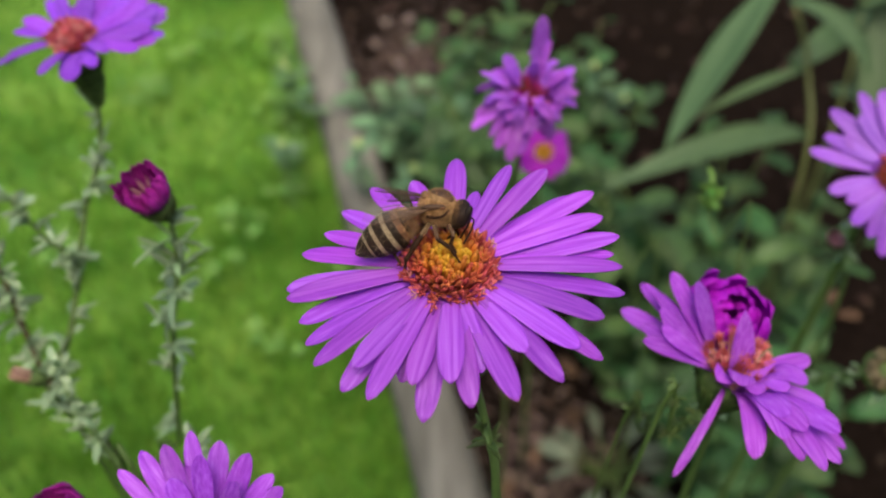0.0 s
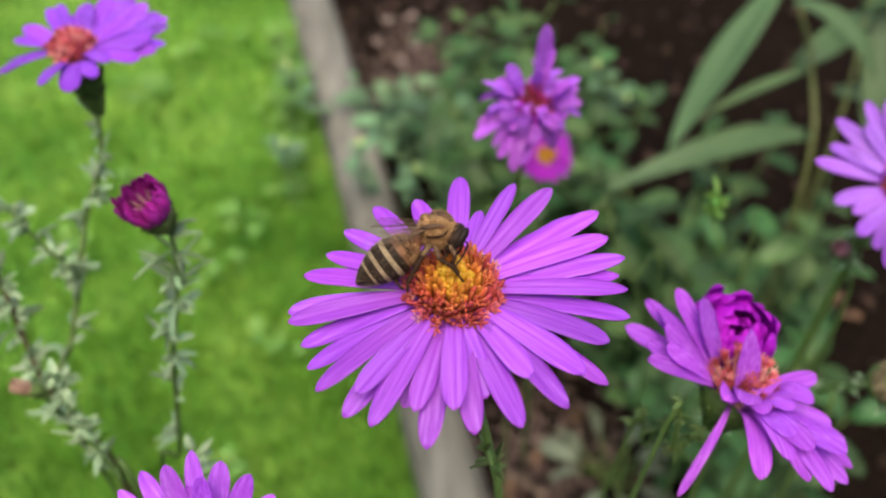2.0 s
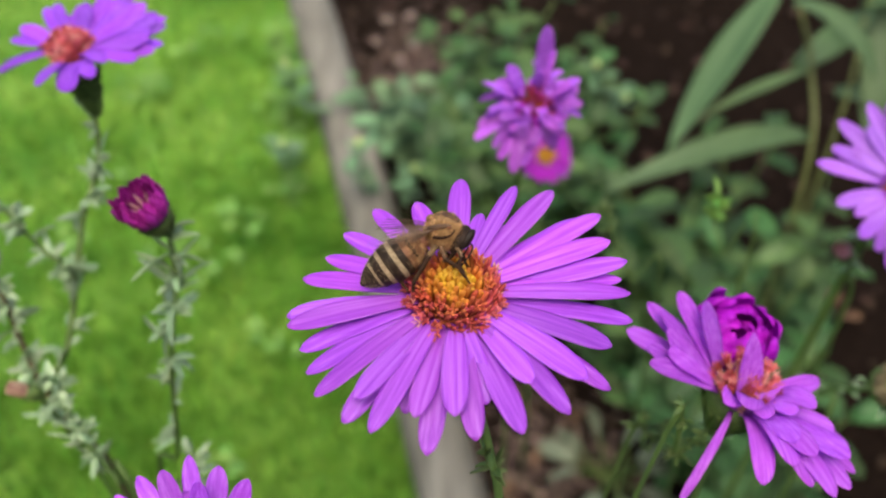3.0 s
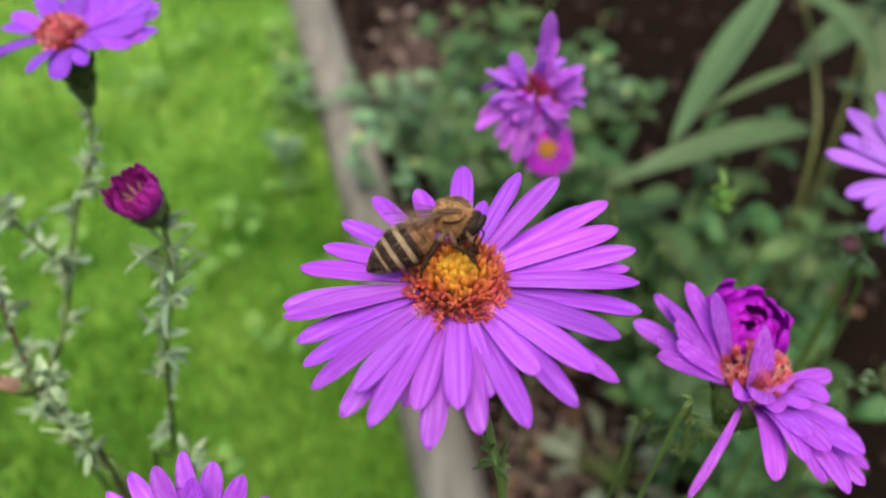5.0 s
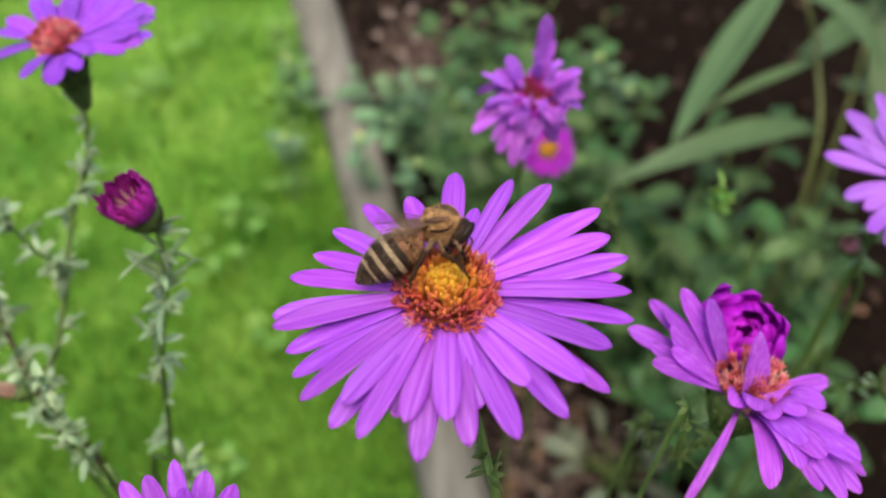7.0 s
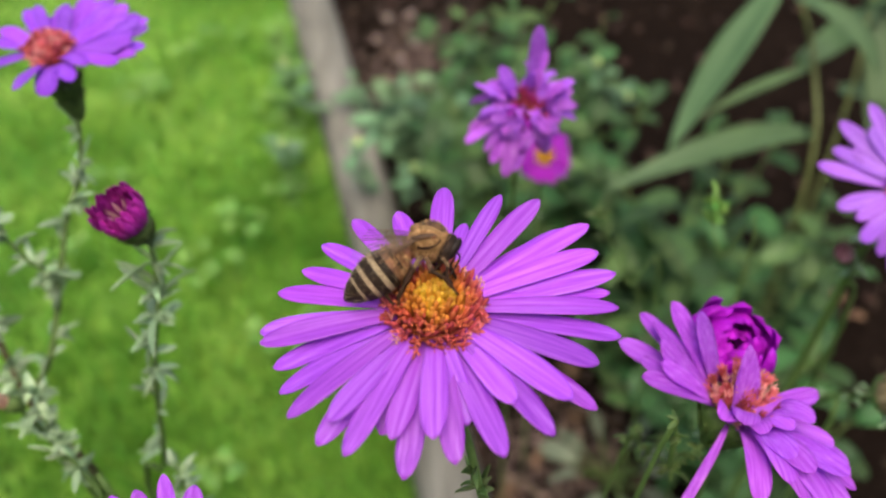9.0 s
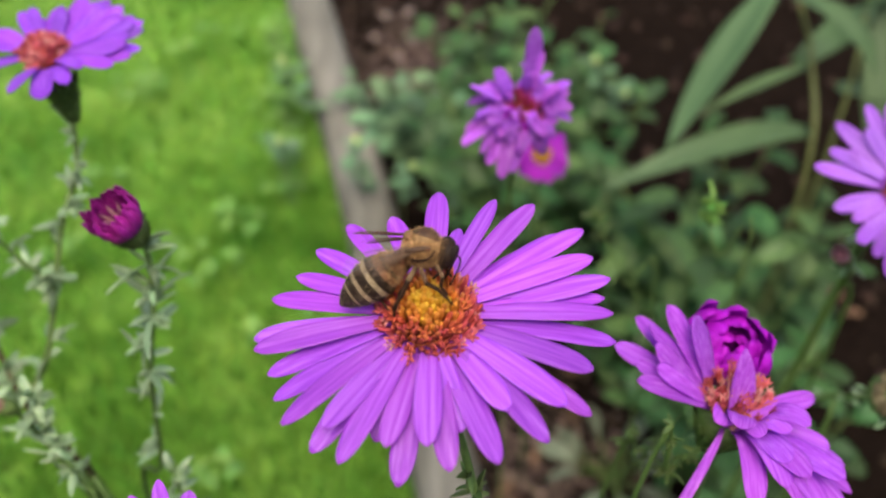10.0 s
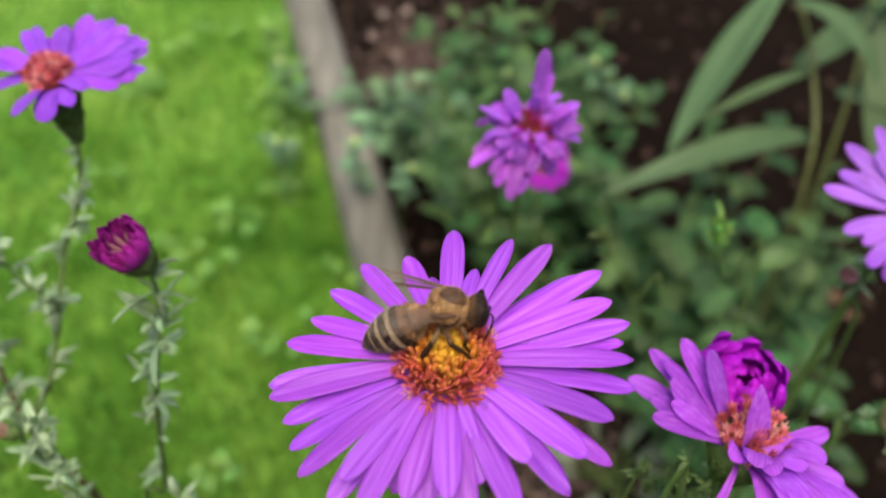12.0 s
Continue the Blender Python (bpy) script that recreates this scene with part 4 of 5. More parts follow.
# ---- weeds on the bed ----
def weed(kind, seed, leaf_material=None, big=1.0):
    """A low leafy weed: a few thin stems with stalked oval leaves."""
    rnd = random.Random(seed)
    thing = tagged(new("weed"), "low leafy green garden weed growing in dark soil", "weed", "weeds in the bed")
    leaf_mesh = [mesh_of("leaf", *blade(le * big, le * big * w, 15, rnd.uniform(20, 60), 0.15, rnd.uniform(-20, 20), 0.4, 0.5, 0.0003, 6, 5, rnd.uniform(-0.1, 0.1), 0.05, i), leaf_material or LEAF_WEED) for i, (le, w) in enumerate(((0.018, 0.62), (0.024, 0.5), (0.014, 0.7), (0.030, 0.42)))]
    for s in range(5 if kind else 4):
        a, tall = rnd.uniform(0, 6.28), rnd.uniform(0.06, 0.14) * (1.15 if kind else 0.9)
        out = rnd.uniform(0.02, 0.055)
        pts = [(0, 0, -0.02), (out * 0.3 * math.cos(a), out * 0.3 * math.sin(a), tall * 0.45), (out * math.cos(a), out * math.sin(a), tall)]
        part("stem", mesh_of("stem", *tube(pts, 0.0011, 0.0006, 6, 4, 0.1, s), STEM), thing)
        line = smooth_line(pts, 10)
        for k in range(9):
            p = line[min(len(line) - 1, int((0.25 + 0.75 * k / 8) * (len(line) - 1)))]
            b = k * 2.4 + rnd.uniform(-0.5, 0.5)
            part("leaf", rnd.choice(leaf_mesh), thing, aim(p, (math.cos(b), math.sin(b), rnd.uniform(-0.2, 0.5)), rnd.uniform(-25, 25)))
    return thing


def grey_weed():
    thing = tagged(new("weed"), "low weed with pale grey-green leaves on bare soil", "weed", "weeds in the bed")
    rnd = random.Random(77)
    for i in range(11):
        a, le = i * 137.5, rnd.uniform(0.016, 0.030)
        tall = rnd.uniform(0.010, 0.026)
        out = Vector((math.cos(radians(a)), math.sin(radians(a)), 0))
        part("stem", mesh_of("stem", *tube([(0, 0, -0.004), out * 0.008 + Vector((0, 0, tall * 0.6)), out * 0.02 + Vector((0, 0, tall))], 0.0010, 0.0007, 6, 3), STEM), thing)
        me = mesh_of("leaf", *blade(le, le * rnd.uniform(0.36, 0.5), 10, rnd.uniform(30, 70), 0.15, rnd.uniform(-20, 20), 0.35, 0.6, 0.0003, 9, 5, rnd.uniform(-0.1, 0.1), 0.06, i, 0.7), LEAF_GREY)
        part("leaf", me, thing, aim(out * 0.02 + Vector((0, 0, tall)), out + Vector((0, 0, 0.2)), rnd.uniform(-20, 20)))
    thing.location = (0.104, 0.238, -0.014)
    return thing


grey_weed()


def weeds():
    protos = [weed(0, 1), weed(1, 2), weed(0, 3), weed(1, 4)]
    rnd = random.Random(5)
    spots = [(0.045, 0.575), (0.024, 0.505), (0.034, 0.472), (0.036, 0.44), (0.075, 0.553), (0.104, 0.531), (0.104, 0.462), (0.045, 0.409), (0.128, 0.363), (0.16, 0.358), (0.2, 0.372),
             (0.22, 0.334), (0.221, 0.3), (0.166, 0.334), (0.197, 0.275), (0.162, 0.194), (0.05, 0.5), (0.08, 0.42), (0.16, 0.25), (0.14, 0.3),
             (0.06, 0.36), (0.045, 0.596), (0.091, 0.435), (0.077, 0.413), (0.100, 0.490), (0.112, 0.425), (0.148, 0.386), (0.182, 0.366), (0.21, 0.356), (0.254, 0.366),
             (0.165, 0.251), (0.141, 0.282), (0.189, 0.205), (0.111, 0.306), (0.05, 0.39), (0.044, 0.405)]
    for i, (x, y) in enumerate(spots):
        m = pose(x, y, -0.014, 0, 0, rnd.uniform(0, 360)) @ Matrix.Scale(rnd.uniform(0.75, 1.15), 4)
        if i < 4:
            protos[i].matrix_basis = m
        else:
            w = copy_thing(protos[i % 4], m)
            w.matrix_basis = m


weeds()
soft = weed(0, 9, LEAF_SOFT, 1.15)
tagged(soft, "soft pale green weed leaning against the timber edging")
soft.matrix_basis = pose(-0.046, 0.535, -0.014, 0, 0, 40) @ Matrix.Scale(0.72, 4)
for x, y, turn, size in ((-0.022, 0.520, 170, 0.78), (0.004, 0.512, 280, 1.05), (-0.074, 0.535, 90, 0.72), (0.022, 0.470, 20, 0.9), (0.040, 0.470, 130, 0.9), (0.030, 0.545, 200, 0.9)):
    m = pose(x, y, -0.014, 0, 0, turn) @ Matrix.Scale(size, 4)
    copy_thing(soft, m).matrix_basis = m


def budding_weeds():
    """Thin upright weeds, each with a few leaves and one pale bud at its tip."""
    rnd = random.Random(41)
    bud_mesh = mesh_of("bud", *turned([(0.0009, -0.003), (0.0024, 0), (0.0027, 0.0018), (0.0017, 0.0036), (0.0004, 0.0042)], 8), BUD_GREEN)
    leaf_mesh = [mesh_of("leaf", *blade(le, le * 0.45, 15, 40, 0.15, 10, 0.4, 0.5, 0.0003, 6, 5, 0.08, 0.05, i), LEAF_SOFT) for i, le in enumerate((0.012, 0.016, 0.020))]
    for x, y, z in ((-0.058, 0.430, 0.10), (-0.019, 0.400, 0.105), (-0.119, 0.515, 0.10), (0.112, 0.508, 0.105), (0.032, 0.410, 0.08), (0.140, 0.512, 0.07), (-0.116, 0.450, 0.08), (0.048, 0.500, 0.10)):
        thing = tagged(new("weed"), "thin upright weed with a pale yellow-green bud", "weed", "budding weeds")
        lean = Vector((rnd.uniform(-0.02, 0.02), rnd.uniform(0.02, 0.05), 0))
        pts = [Vector((0, 0, -0.016)), -lean * 0.3 + Vector((0, 0, z * 0.5)), -lean + Vector((0, 0, z))]
        part("stem", mesh_of("stem", *tube(pts, 0.0010, 0.0005, 6, 4, 0.1, 2), STEM), thing)
        line = smooth_line(pts, 10)
        for k in range(10):
            b = k * 2.4 + rnd.uniform(-0.5, 0.5)
            part("leaf", rnd.choice(leaf_mesh), thing, aim(line[int((0.35 + 0.06 * k) * (len(line) - 1))], (math.cos(b), math.sin(b), rnd.uniform(-0.1, 0.5)), rnd.uniform(-25, 25)))
        part("bud", bud_mesh, thing, Matrix.Translation(line[-1]))
        thing.location = Vector((x, y, 0)) + lean


budding_weeds()


def lawn_weeds():
    """A clump of leafy weeds that the mower leaves standing on the lawn side of the timber."""
    proto = weed(1, 12, LEAF_LAWN, 1.3)
    tagged(proto, "fresh green leafy weed in the lawn beside the timber edging", "weed", "weeds in the lawn")
    spots = ((-0.136, 0.590, 0, 0.40), (-0.130, 0.550, 70, 0.36), (-0.146, 0.640, 160, 0.36), (-0.124, 0.505, 300, 0.34), (-0.120, 0.465, 20, 0.30))
    for i, (x, y, turn, size) in enumerate(spots):
        m = pose(x, y, -0.004, 0, 0, turn) @ Matrix.Scale(size, 4)
        (proto if i == 0 else copy_thing(proto, m)).matrix_basis = m


lawn_weeds()


def litter():
    """Bark chips, crumbs of soil and dry leaves strewn over the bed."""
    rnd = random.Random(17)
    pieces = []
    for i in range(700):
        y = rnd.uniform(0.12, 1.0)
        x = EDGE_SLOPE * y + EDGE_START + 0.025 + rnd.random() ** 1.5 * 0.55
        s = rnd.uniform(0.003, 0.012)
        v, f = turned([(s * 0.3, -s * 0.2), (s * 0.5, 0), (s * 0.42, s * 0.22), (s * 0.15, s * 0.3)], 6, rnd.uniform(0.35, 1))
        v = [Vector((q.x * rnd.uniform(0.8, 1.2), q.y * rnd.uniform(0.8, 1.2), q.z)) for q in v]
        pieces.append((v, f, pose(x, y, -0.013, rnd.uniform(-30, 30), rnd.uniform(-30, 30), rnd.uniform(0, 360))))
    tagged(new("bark_mulch", mesh_of("bark_mulch", *joined(pieces), CHIP, False)), "brown bark chips and soil crumbs strewn over the bed", "mulch", kind="stuff")
    crumbs = []
    for i in range(1900):
        x, y = (rnd.gauss(0.072, 0.032), rnd.gauss(0.245, 0.035)) if i % 5 < 2 else (rnd.gauss(-0.025, 0.035), rnd.gauss(0.645, 0.06))
        sz = rnd.uniform(0.0018, 0.0056)
        v, f = turned([(sz * 0.3, -sz * 0.2), (sz * 0.5, 0), (sz * 0.42, sz * 0.2), (sz * 0.15, sz * 0.28)], 6, rnd.uniform(0.4, 1))
        crumbs.append((v, f, pose(x, y, -0.014, rnd.uniform(-30, 30), rnd.uniform(-30, 30), rnd.uniform(0, 360))))
    tagged(new("soil_crumbs", mesh_of("soil_crumbs", *joined(crumbs), SOIL_CRUMB, False)), "grey-brown dry soil crumbs on the bare bed", "soil", kind="stuff")
    for x, y, size in ((-0.0568, 0.7203, 1.0), (-0.0340, 0.7260, 1.2), (-0.0290, 0.6796, 1.0), (-0.0422, 0.6546, 0.9), (-0.0656, 0.6848, 0.75)):
        chip = tagged(new("wood_chip", mesh_of("wood_chip", *turned([(0.0026 * size, -0.002), (0.0050 * size, 0), (0.0043 * size, 0.0022), (0.0020 * size, 0.003)], 7, rnd.uniform(0.45, 0.8)), CHIP_PALE, False)), "pale split wood chip on dark soil", "wood chip", "pale wood chips")
        chip.matrix_basis = pose(x, y, -0.006, rnd.uniform(-25, 25), rnd.uniform(-25, 25), rnd.uniform(0, 360))
    for x, y, a, le in ((0.075, 0.262, 15, 0.034), (0.12, 0.30, 80, 0.03), (0.05, 0.23, -30, 0.03)):
        st = tagged(new("dry_stick", mesh_of("dry_stick", *tube([(-le / 2, 0, 0), (0, 0.002, 0.001), (le / 2, 0, 0)], 0.0020, 0.0014, 7, 4, 0.3, 1), STICK)), "short dry tan stick lying on the soil", "stick", "dry sticks")
        st.matrix_basis = pose(x, y, -0.006, 0, 0, a)
    dry = []
    for i in range(26):
        y = rnd.uniform(0.15, 0.42)
        x = EDGE_SLOPE * y + EDGE_START + 0.03 + rnd.random() * 0.35
        v, f = blade(rnd.uniform(0.012, 0.03), rnd.uniform(0.006, 0.014), 20, 60, 0.3, 30, 0.4, 0.5, 0.0003, 5, 3, 0.1, 0.1, i)
        dry.append((v, f, pose(x, y, -0.008, rnd.uniform(-30, 30), 0, rnd.uniform(0, 360))))
    tagged(new("dry_leaves", mesh_of("dry_leaves", *joined(dry), DRY_LEAF)), "curled brown dead leaves lying on the soil", "dead leaves", kind="stuff")


litter()


def clover():
    """Tufts of round clover leaves among the grass."""
    rnd = random.Random(23)
    pieces = []
    for i in range(48):
        y = rnd.uniform(0.20, 1.0)
        x = EDGE_SLOPE * y + EDGE_START - 0.03 - rnd.random() ** 1.3 * 0.55
        tall = rnd.uniform(0.018, 0.034)
        for k in range(rnd.choice((2, 4, 6))):
            cx, cy, z = x + rnd.gauss(0, 0.011), y + rnd.gauss(0, 0.011), tall * rnd.uniform(0.7, 1.2)
            turn, s = rnd.uniform(0, 120), rnd.uniform(0.004, 0.007)
            for j in range(3):
                v, f = blade(s, s * 0.85, 12, 20, 0.1, 0, 0.35, 0.45, 0.0002, 4, 3)
                pieces.append((v, f, pose(cx, cy, z, rnd.uniform(-12, 12), 0, turn + 120 * j)))
            pieces.append((*tube([(cx, cy, -0.004), (cx, cy, z)], 0.0005, 0.0005, 4, 1), Matrix()))
    tagged(new("clover", mesh_of("clover", *joined(pieces), CLOVER)), "pale green clover tufts among the lawn grass", "clover", kind="stuff")


clover()


# ---- honey bee, built in millimetres and scaled ----
MM = 0.00102


def oval(a, b, c, n=12, sides=20):
    prof = [(math.sin(math.pi * (0.02 + 0.96 * i / n)), -math.cos(math.pi * (0.02 + 0.96 * i / n))) for i in range(n + 1)]
    v, f = turned(prof, sides)
    return [Vector((q.x * a, q.y * b, q.z * c)) for q in v], f


def scaled(vf):
    return [v * MM for v in vf[0]], vf[1]


def hairs(a, b, c, count, length, seed, low=-0.8, bald=False, fore=-2.0, girth=None, aft=2.0):
    """Short fine hairs standing on an oval body; bald keeps the top of it bare, girth gives the radius of a tapered body."""
    rnd = random.Random(seed)
    verts, faces = [], []
    while len(faces) < count * 3:
        d = Vector((rnd.gauss(0, 1), rnd.gauss(0, 1), rnd.gauss(0, 1))).normalized()
        if d.z < low or d.x < fore or d.x > aft or (bald and d.z > 0.55 and abs(d.x - 0.08) < 0.66 and rnd.random() < 0.97):
            continue
        p = Vector((d.x * a, d.y * b, d.z * c))
        if girth:
            side = Vector((0, d.y, d.z)).normalized() * girth(p.x)
            p = Vector((p.x, side.y, side.z))
        out = (Vector((d.x / a, d.y / b, d.z / c)).normalized() + Vector((rnd.gauss(-0.35 if girth else 0, 0.3), rnd.gauss(0, 0.3), rnd.gauss(0, 0.3)))).normalized()
        side = out.orthogonal().normalized()
        side = Matrix.Rotation(rnd.uniform(0, 6.28), 3, out) @ side
        up = out.cross(side)
        r, le, o = 0.022, length * rnd.uniform(0.6, 1.3), len(verts)
        verts += [p + side * r, p + (up * 0.87 - side * 0.5) * r, p - (up * 0.87 + side * 0.5) * r, p + out * le]
        faces += [(o, o + 1, o + 3), (o + 1, o + 2, o + 3), (o + 2, o, o + 3)]
    return verts, faces


HEAD_TUCKED = pose(1.50 * MM, 0, -0.72 * MM, 0, 34, 18)
HEAD_RAISED = pose(2.65 * MM, 0, -0.40 * MM, 0, 14, 8)


def girth(x):
    """The abdomen's radius along its axis: blunt at the waist, pointed at the tail."""
    u = (x - 0.7) / (3.3 if x > 0.7 else 4.75)
    return 2.2 * (max(0.02, 1 - u**1.5) ** 0.70 if u > 0 else max(0.004, 1 - abs(u) ** 1.9) ** 0.78)


def wing_mesh(le, w):
    """A narrow-based, round-tipped membrane: the leading edge along x, the trailing edge towards +y."""
    verts, faces, n, k = [], [], 14, 4
    for i in range(n + 1):
        s = i / n
        wide = w * (0.10 + 0.90 * math.sin(min(1.0, s / 0.72) * math.pi / 2) ** 1.3) * max(0.02, 1 - max(0.0, (s - 0.72) / 0.28) ** 2.2) ** 0.6
        lead = 0.10 * w * math.sin(math.pi * s) - 0.35 * w * max(0.0, s - 0.75) ** 2 / 0.0625
        for j in range(k + 1):
            f = j / k
            verts.append(Vector((le * s, -lead + wide * f, 0.05 * math.sin(7 * f + 5 * s) - 0.10 * s * s)))
    for i in range(n):
        for j in range(k):
            a = i * (k + 1) + j
            faces.append((a, a + k + 1, a + k + 2, a + 1))
    return verts, faces


def bee():
    thing = tagged(new("honey_bee"), "brown honey bee with pale-striped abdomen feeding on the aster", "bee")
    thorax = part("thorax", mesh_of("thorax", *scaled(oval(1.85, 1.90, 1.90)), BEE_BROWN), thing, pose(-0.1 * MM, 0, -0.05 * MM, 0, 8, 0))
    part("fur", mesh_of("fur", *scaled(hairs(1.85, 1.90, 1.90, 4800, 0.36, 3, -0.9, True)), BEE_FUR), thorax, label="dense golden-brown fur")
    part("scutum", mesh_of("scutum", *scaled(oval(1.45, 1.28, 1.10)), BEE_SCUTUM), thorax, pose(0.20 * MM, 0, 1.02 * MM, 0, 4, 0), "bare dark brown back plate")
    part("fur", mesh_of("fur", *scaled(hairs(1.47, 1.30, 1.12, 260, 0.20, 13, 0.05)), BEE_FUR), thorax, pose(0.20 * MM, 0, 1.02 * MM, 0, 4, 0), "thin golden hair")
    part("scutellum", mesh_of("scutellum", *scaled(oval(0.55, 1.05, 0.5)), BEE_BROWN), thorax, pose(-1.45 * MM, 0, 1.12 * MM, 0, -30, 0))
    part("waist", mesh_of("waist", *scaled(oval(0.9, 0.9, 0.9)), BEE_AMBER), thing, pose(-2.25 * MM, 0, -0.95 * MM))
    # abdomen: six overlapping rings along a drooping axis
    abdomen = part("abdomen", mesh_of("abdomen", *scaled(([Vector((q.z, q.y, -q.x)) for q in turned([(girth(-3.9 + 0.6 * i) * 0.9, -3.9 + 0.6 * i) for i in range(13)], 16)[0]], turned([(1, i) for i in range(13)], 16)[1])), BEE_DARK), thing, aim(Vector((-5.2, 0, -3.25)) * MM, Vector((1, 0, 0.74))))
    cut = [3.9, 2.5, 1.05, -0.45, -1.75, -2.95, -4.0]
    for i in range(6):
        x0, x1 = cut[i], cut[i + 1] - (0.0 if i == 5 else 0.22)
        prof = []
        for k in range(10):
            x = x0 + (x1 - x0) * k / 9
            prof.append((girth(x) * (0.975 + 0.045 * k / 9), -x))
        v, f = turned(prof, 26, 0.97)
        v = [Vector((-q.z, q.y, -q.x)) for q in v]
        me = mesh_of("ring", *scaled((v, f)), [BEE_AMBER if i < 2 else BEE_DARK, BEE_BAND, BEE_DARK])
        for poly in me.polygons:
            k = poly.index // 26
            if i >= 2 and k < (4, 4, 3, 1)[i - 2]:
                poly.material_index = 1
            if i == 1 and k < 1:
                poly.material_index = 1
            if (i == 1 and k > 4) or (i == 0 and k > 6):
                poly.material_index = 2
        part("ring", me, abdomen)
    part("fur", mesh_of("fur", *scaled(hairs(3.7, 2.2, 2.2, 900, 0.22, 5, -0.7, girth=girth)), BEE_FUR_PALE), abdomen, label="sparse pale hairs")
    part("fur", mesh_of("fur", *scaled(hairs(3.7, 2.2, 2.2, 1300, 0.45, 9, -0.8, False, 0.55, girth=girth)), BEE_FUR), abdomen, label="golden fur at the waist")
    head = part("head", mesh_of("head", *scaled(oval(1.05, 1.75, 1.65)), BEE_DARK), thing, HEAD_TUCKED)
    part("fur", mesh_of("fur", *scaled(hairs(1.0, 1.66, 1.56, 500, 0.26, 7, -0.9, aft=-0.35)), BEE_FUR), head, label="short golden-brown hair behind the eyes")
    for side in (-1, 1):
        part("eye", mesh_of("eye", *scaled(oval(0.50, 0.46, 1.30)), BEE_EYE), head, pose(0.38 * MM, side * 1.32 * MM, 0.15 * MM, side * -8, 0, 0), "large glossy dark compound eye")
        pts = [(0.85, side * 0.35, 0.2), (1.45, side * 0.70, 0.1), (1.6, side * 0.95, -0.9), (1.45, side * 1.05, -2.6)]
        part("antenna", mesh_of("antenna", *scaled(tube(pts, 0.09, 0.11, 6, 4)), BEE_DARK), head)
        part("wing_hinge", mesh_of("wing_hinge", *scaled(oval(1.25, 0.30, 0.30)), BEE_SCUTUM), thorax, pose(-0.45 * MM, side * 1.86 * MM, 0.42 * MM, 0, -14, 0), "bare brown hinge under the wing root")
        groove = [(1.15, side * 1.60, 0.35), (0.75, side * 1.92, -0.25), (-0.05, side * 2.02, -0.62), (-0.95, side * 1.80, -0.70)]
        part("side_groove", mesh_of("side_groove", *scaled(tube(groove, 0.10, 0.17, 6, 4)), BEE_LEG), thorax, None, "dark groove in the flank")
        part("tegula", mesh_of("tegula", *scaled(oval(0.42, 0.3, 0.3)), BEE_AMBER), thorax, pose(0.35 * MM, side * 1.78 * MM, 0.55 * MM))
    part("proboscis", mesh_of("proboscis", *scaled(tube([(0.35, 0, -1.3), (0.3, 0, -2.1), (-0.1, 0, -2.9)], 0.24, 0.1, 6, 4)), BEE_LEG), head)
    wings = []
    for side in (-1, 1):
        # the wing next to the abdomen lies along it, the far one is held a little up
        fore = (Vector((-7.6, -0.5, -2.6)), -34) if side < 0 else (Vector((-8.0, 1.8, -0.4)), 26)
        hind = (Vector((-5.6, -0.3, -3.1)), -44) if side < 0 else (Vector((-6.2, 1.2, -1.1)), 32)
        for name, le, w, (ahead, roll), base in (("forewing", 8.3, 2.7, fore, (0.35, 1.75, 0.60)), ("hindwing", 5.8, 1.9, hind, (-0.5, 1.75, 0.45))):
            v, f = wing_mesh(le, w)
            if side < 0:
                v, f = [Vector((q.x, -q.y, q.z)) for q in v], [p[::-1] for p in f]
            m = aim(Vector((base[0], side * base[1], base[2])) * MM, ahead, roll)
            wing = part(name, mesh_of(name, *scaled((v, f)), BEE_WING), thing, m, "clear amber-tinted veined wing")
            veins = []
            for q in (-0.05, 0.12, 0.36, 0.62, 0.86):
                pts = [(0.05, side * 0.02, 0.03), (le * 0.42, side * w * q * 0.66, 0.03), (le * (0.93 - 0.22 * q), side * w * (q * 0.86 + 0.04), -0.05)]
                veins.append((*tube(pts, 0.13 if q < 0 else 0.07 - 0.03 * q, 0.03, 5, 4), Matrix()))
            veins.append((*tube([(le * 0.5, 0.0, 0.02), (le * 0.56, side * w * 0.35, 0.02), (le * 0.5, side * w * 0.66, 0.02)], 0.035, 0.03, 5, 3), Matrix()))
            part("vein", mesh_of("vein", *scaled(joined(veins)), BEE_VEIN), wing)
            wings.append((wing, m, side, name))
    # each leg: joints from the body down to the claw, and the thickness of its upper part
    legs = [("foreleg", -1, [(1.2, -1.2, -1.4), (1.75, -1.7, -2.5), (1.55, -1.8, -3.3), (2.1, -1.8, -4.2)], 0.34),
            ("foreleg", 1, [(1.2, 1.2, -1.4), (1.9, 1.9, -2.3), (2.3, 2.0, -3.2), (2.7, 1.9, -4.0)], 0.32),
            ("middle_leg", -1, [(-0.3, -1.4, -1.6), (0.15, -2.2, -2.8), (1.35, -2.4, -3.5), (2.1, -2.3, -4.4), (2.6, -2.2, -5.1)], 0.40),
            ("middle_leg", 1, [(-0.2, 1.4, -1.6), (0.2, 2.6, -2.0), (0.9, 3.0, -2.8), (1.4, 3.0, -3.6)], 0.34),
            ("hind_leg", -1, [(-0.8, -1.3, -1.5), (-1.5, -2.3, -2.5), (-2.35, -2.6, -4.0), (-2.95, -2.6, -5.2), (-3.0, -2.4, -6.0)], 0.46),
            ("hind_leg", 1, [(-0.9, 1.3, -1.5), (-2.2, 1.6, -3.2), (-4.0, 0.6, -4.5), (-4.3, -0.4, -5.2), (-3.6, -0.9, -6.0)], 0.44)]
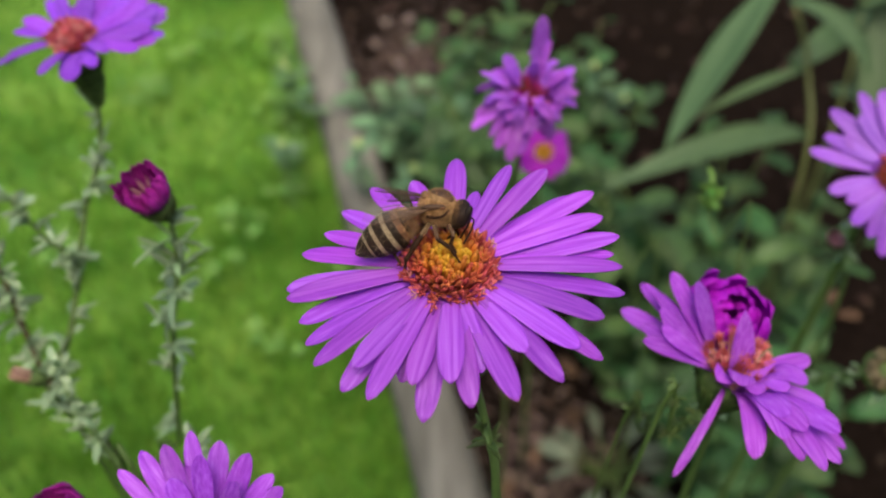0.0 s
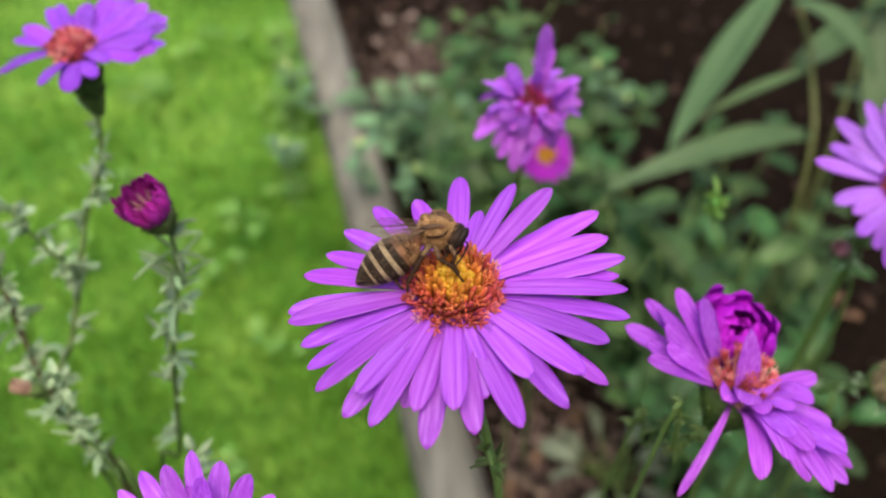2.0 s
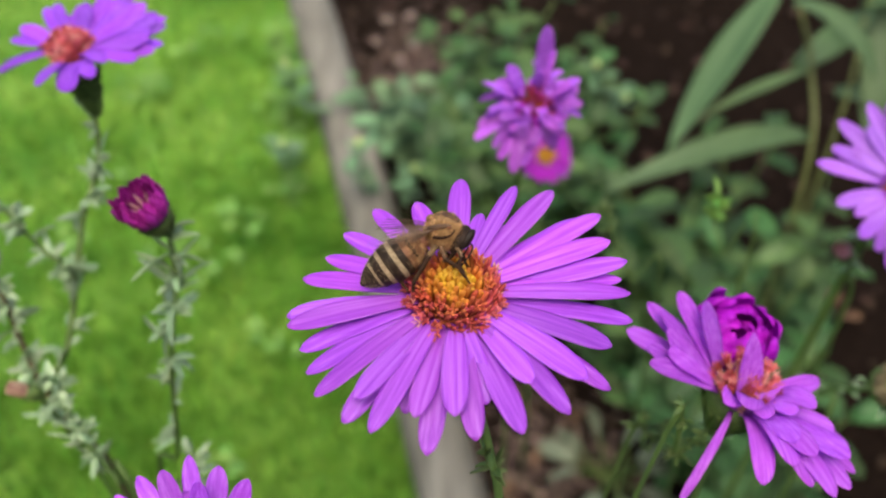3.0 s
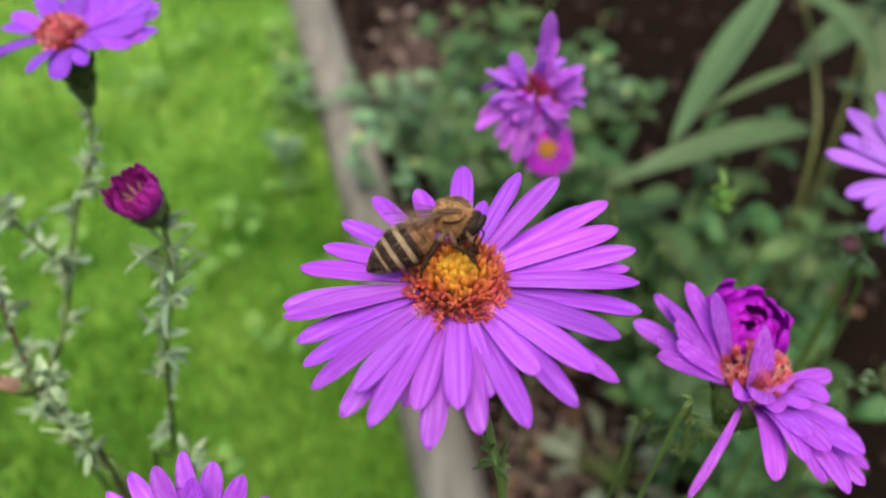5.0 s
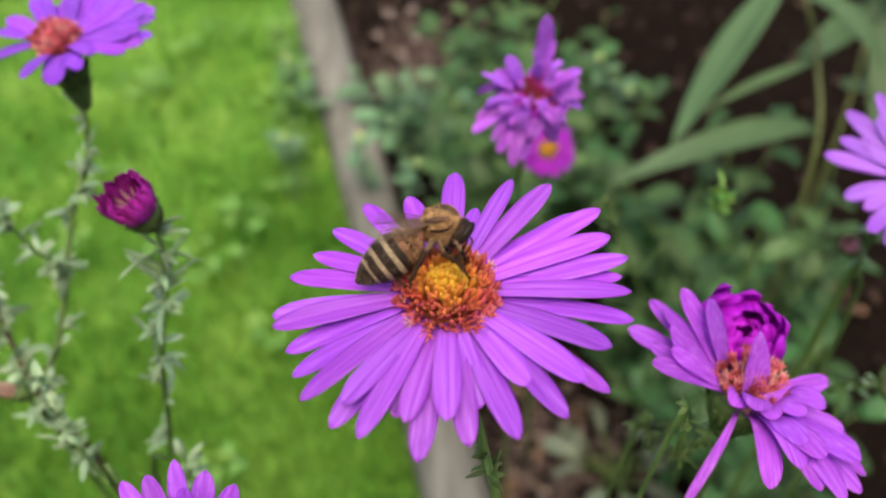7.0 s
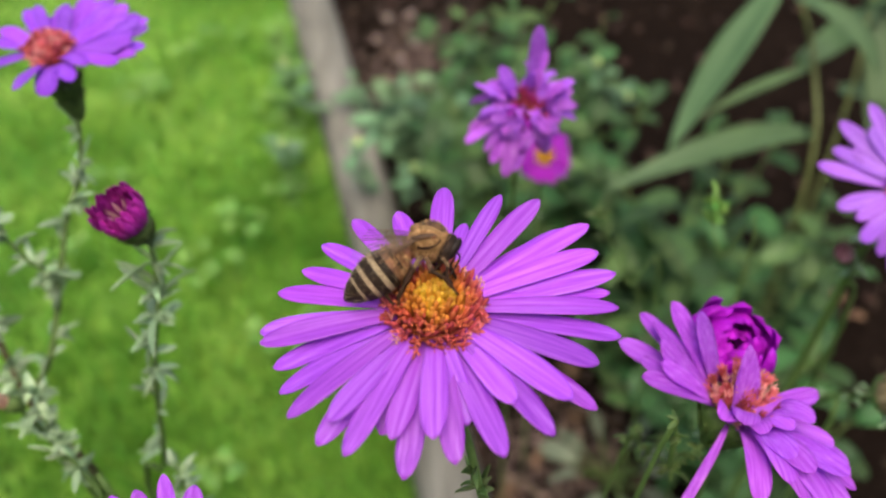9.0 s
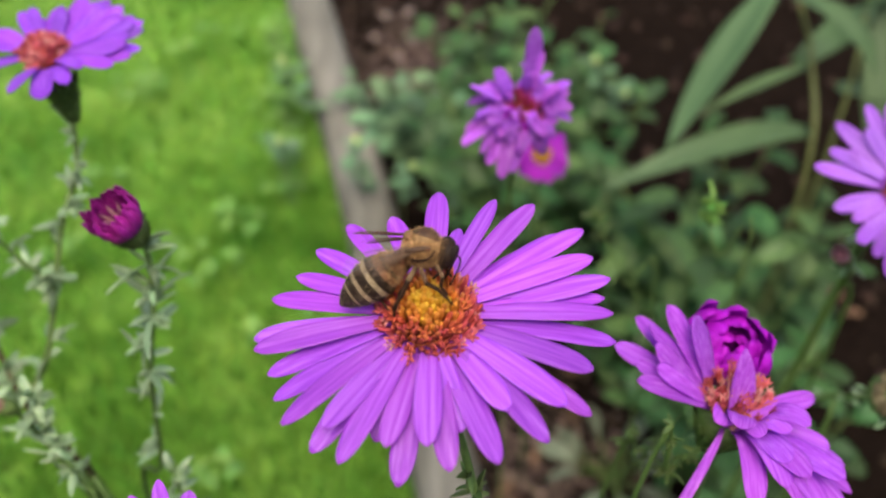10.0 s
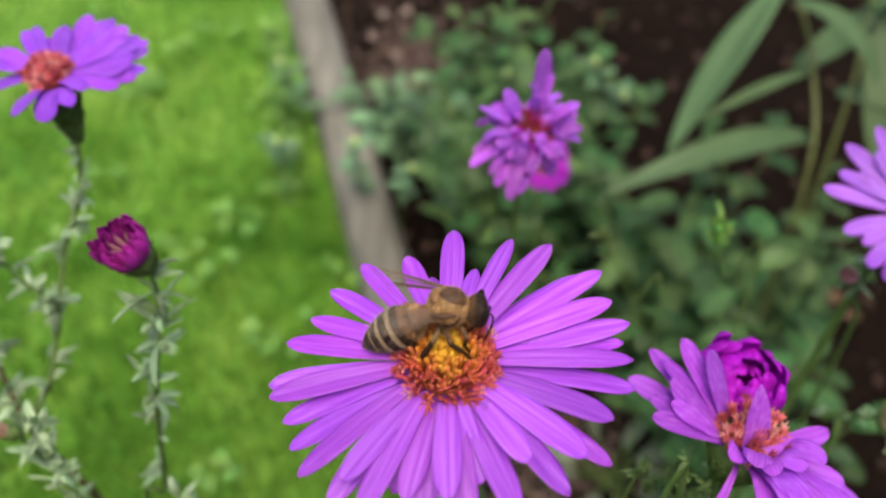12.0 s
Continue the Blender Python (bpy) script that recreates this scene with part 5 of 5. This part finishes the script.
    for name, side, pts, r in legs:
        lower, upper = [], []
        for k in range(len(pts) - 1):
            a, b = Vector(pts[k]), Vector(pts[k + 1])
            rr = r * (0.80, 0.84, 0.66, 0.42)[k] * (1.12 if name == "hind_leg" and k == 2 else 1.0)
            pieces = upper if k < 1 else lower
            pieces.append((*tube([a, a.lerp(b, 0.3), a.lerp(b, 0.75), b], rr * 0.72, rr * (0.9 if name == "hind_leg" and k == 1 else 0.72), 8, 3, 0.12, k), Matrix()))
            pieces.append((*oval(rr * 0.7, rr * 0.7, rr * 0.7, 4, 8), Matrix.Translation(b)))
        leg = part(name, mesh_of(name, *scaled(joined(lower)), BEE_LEG), thing)
        part("femur", mesh_of("femur", *scaled(joined(upper)), BEE_FEMUR), leg)
        tufts = []
        for k in range(1):
            a, b = Vector(pts[k]), Vector(pts[k + 1])
            v, f = hairs((b - a).length * 0.5, r * 0.55, r * 0.55, 40, 0.24, 30 + k, -2)
            tufts.append((v, f, aim((a + b) / 2, b - a)))
        part("fur", mesh_of("fur", *scaled(joined(tufts)), BEE_FUR_PALE), leg, label="fringe of pale hairs")
    return thing, wings, head


honey_bee, bee_wings, bee_head = bee()

# seconds, middle of the thorax, turn in degrees
BEE = [
    (0, (-0.0005, 0.0615, 0.4335), (-36.1, 2.5, -3.0)),
    (0.5, (-0.0004, 0.0614, 0.4335), (-36.1, 1.8, -2.1)),
    (1, (-0.0006, 0.0615, 0.4335), (-38.2, 1.4, -1.6)),
    (1.5, (-0.0009, 0.0615, 0.4335), (-42.2, 1.0, -1.0)),
    (2, (-0.0009, 0.0615, 0.4335), (-47.3, 0.3, -0.2)),
    (2.5, (-0.0006, 0.0614, 0.4334), (-50.3, 0.9, -0.9)),
    (3, (-0.0003, 0.0617, 0.4336), (-50.3, 0.6, -0.7)),
    (5, (0.0005, 0.0618, 0.4337), (-50.5, 1.2, -1.4)),
    (5.5, (0.0006, 0.0619, 0.4337), (-50.6, 0.7, -0.7)),
    (6, (0.0006, 0.0620, 0.4339), (-50.8, 0.1, 0.2)),
    (6.5, (0.0004, 0.0619, 0.4338), (-50.8, 0.4, -0.1)),
    (7, (0.0003, 0.0619, 0.4337), (-50.7, 0.3, 0.1)),
    (9, (0.0003, 0.0619, 0.4338), (-50.5, -0.4, 0.9)),
    (9.5, (0.0001, 0.0619, 0.4338), (-48.6, -0.1, 0.4)),
    (10, (0.0003, 0.0614, 0.4344), (-32.7, -1.0, 1.5)),
    (10.5, (0.0006, 0.0612, 0.4342), (-22.9, -1.1, 1.5)),
    (11, (0.0016, 0.0609, 0.4338), (-13.1, 3.8, -4.9)),
    (11.5, (0.0010, 0.0606, 0.4336), (-13.0, 1.5, -2.1)),
    (12, (0.0010, 0.0606, 0.4336), (-13.1, 0.8, -1.2)),
]


def motions():
    walk(honey_bee, [(t, pose(*place, *turn)) for t, place, turn in BEE])
    walk(bee_head, [(0, HEAD_RAISED.lerp(HEAD_TUCKED, 0.35)), (1.5, HEAD_RAISED.lerp(HEAD_TUCKED, 0.45)), (2.2, HEAD_TUCKED), (5, HEAD_TUCKED), (9, HEAD_TUCKED), (9.6, HEAD_RAISED.lerp(HEAD_TUCKED, 0.7)),
                    (10.3, HEAD_RAISED.lerp(HEAD_TUCKED, 0.4)), (10.9, HEAD_RAISED), (12, HEAD_RAISED)])
    for wing, m, side, name in bee_wings:
        rows = []
        for t, spread, raise_ in ((0, 7, 6), (1.0, 5, 4), (2.0, 0, 0), (5, 0, 0), (7, 0, 0), (9.5, 2, 2), (10.1, 6, 6), (10.5, 14, 12), (10.8, 6, 8), (11.3, 10, 12), (11.7, 7, 8), (12, 9, 10)):
            rows.append((t, m @ pose(0, 0, 0, 0, -raise_ * (0.35 if side < 0 else 0.8), -side * spread * (0.3 if side < 0 else 0.6))))
        walk(wing, rows)


motions()
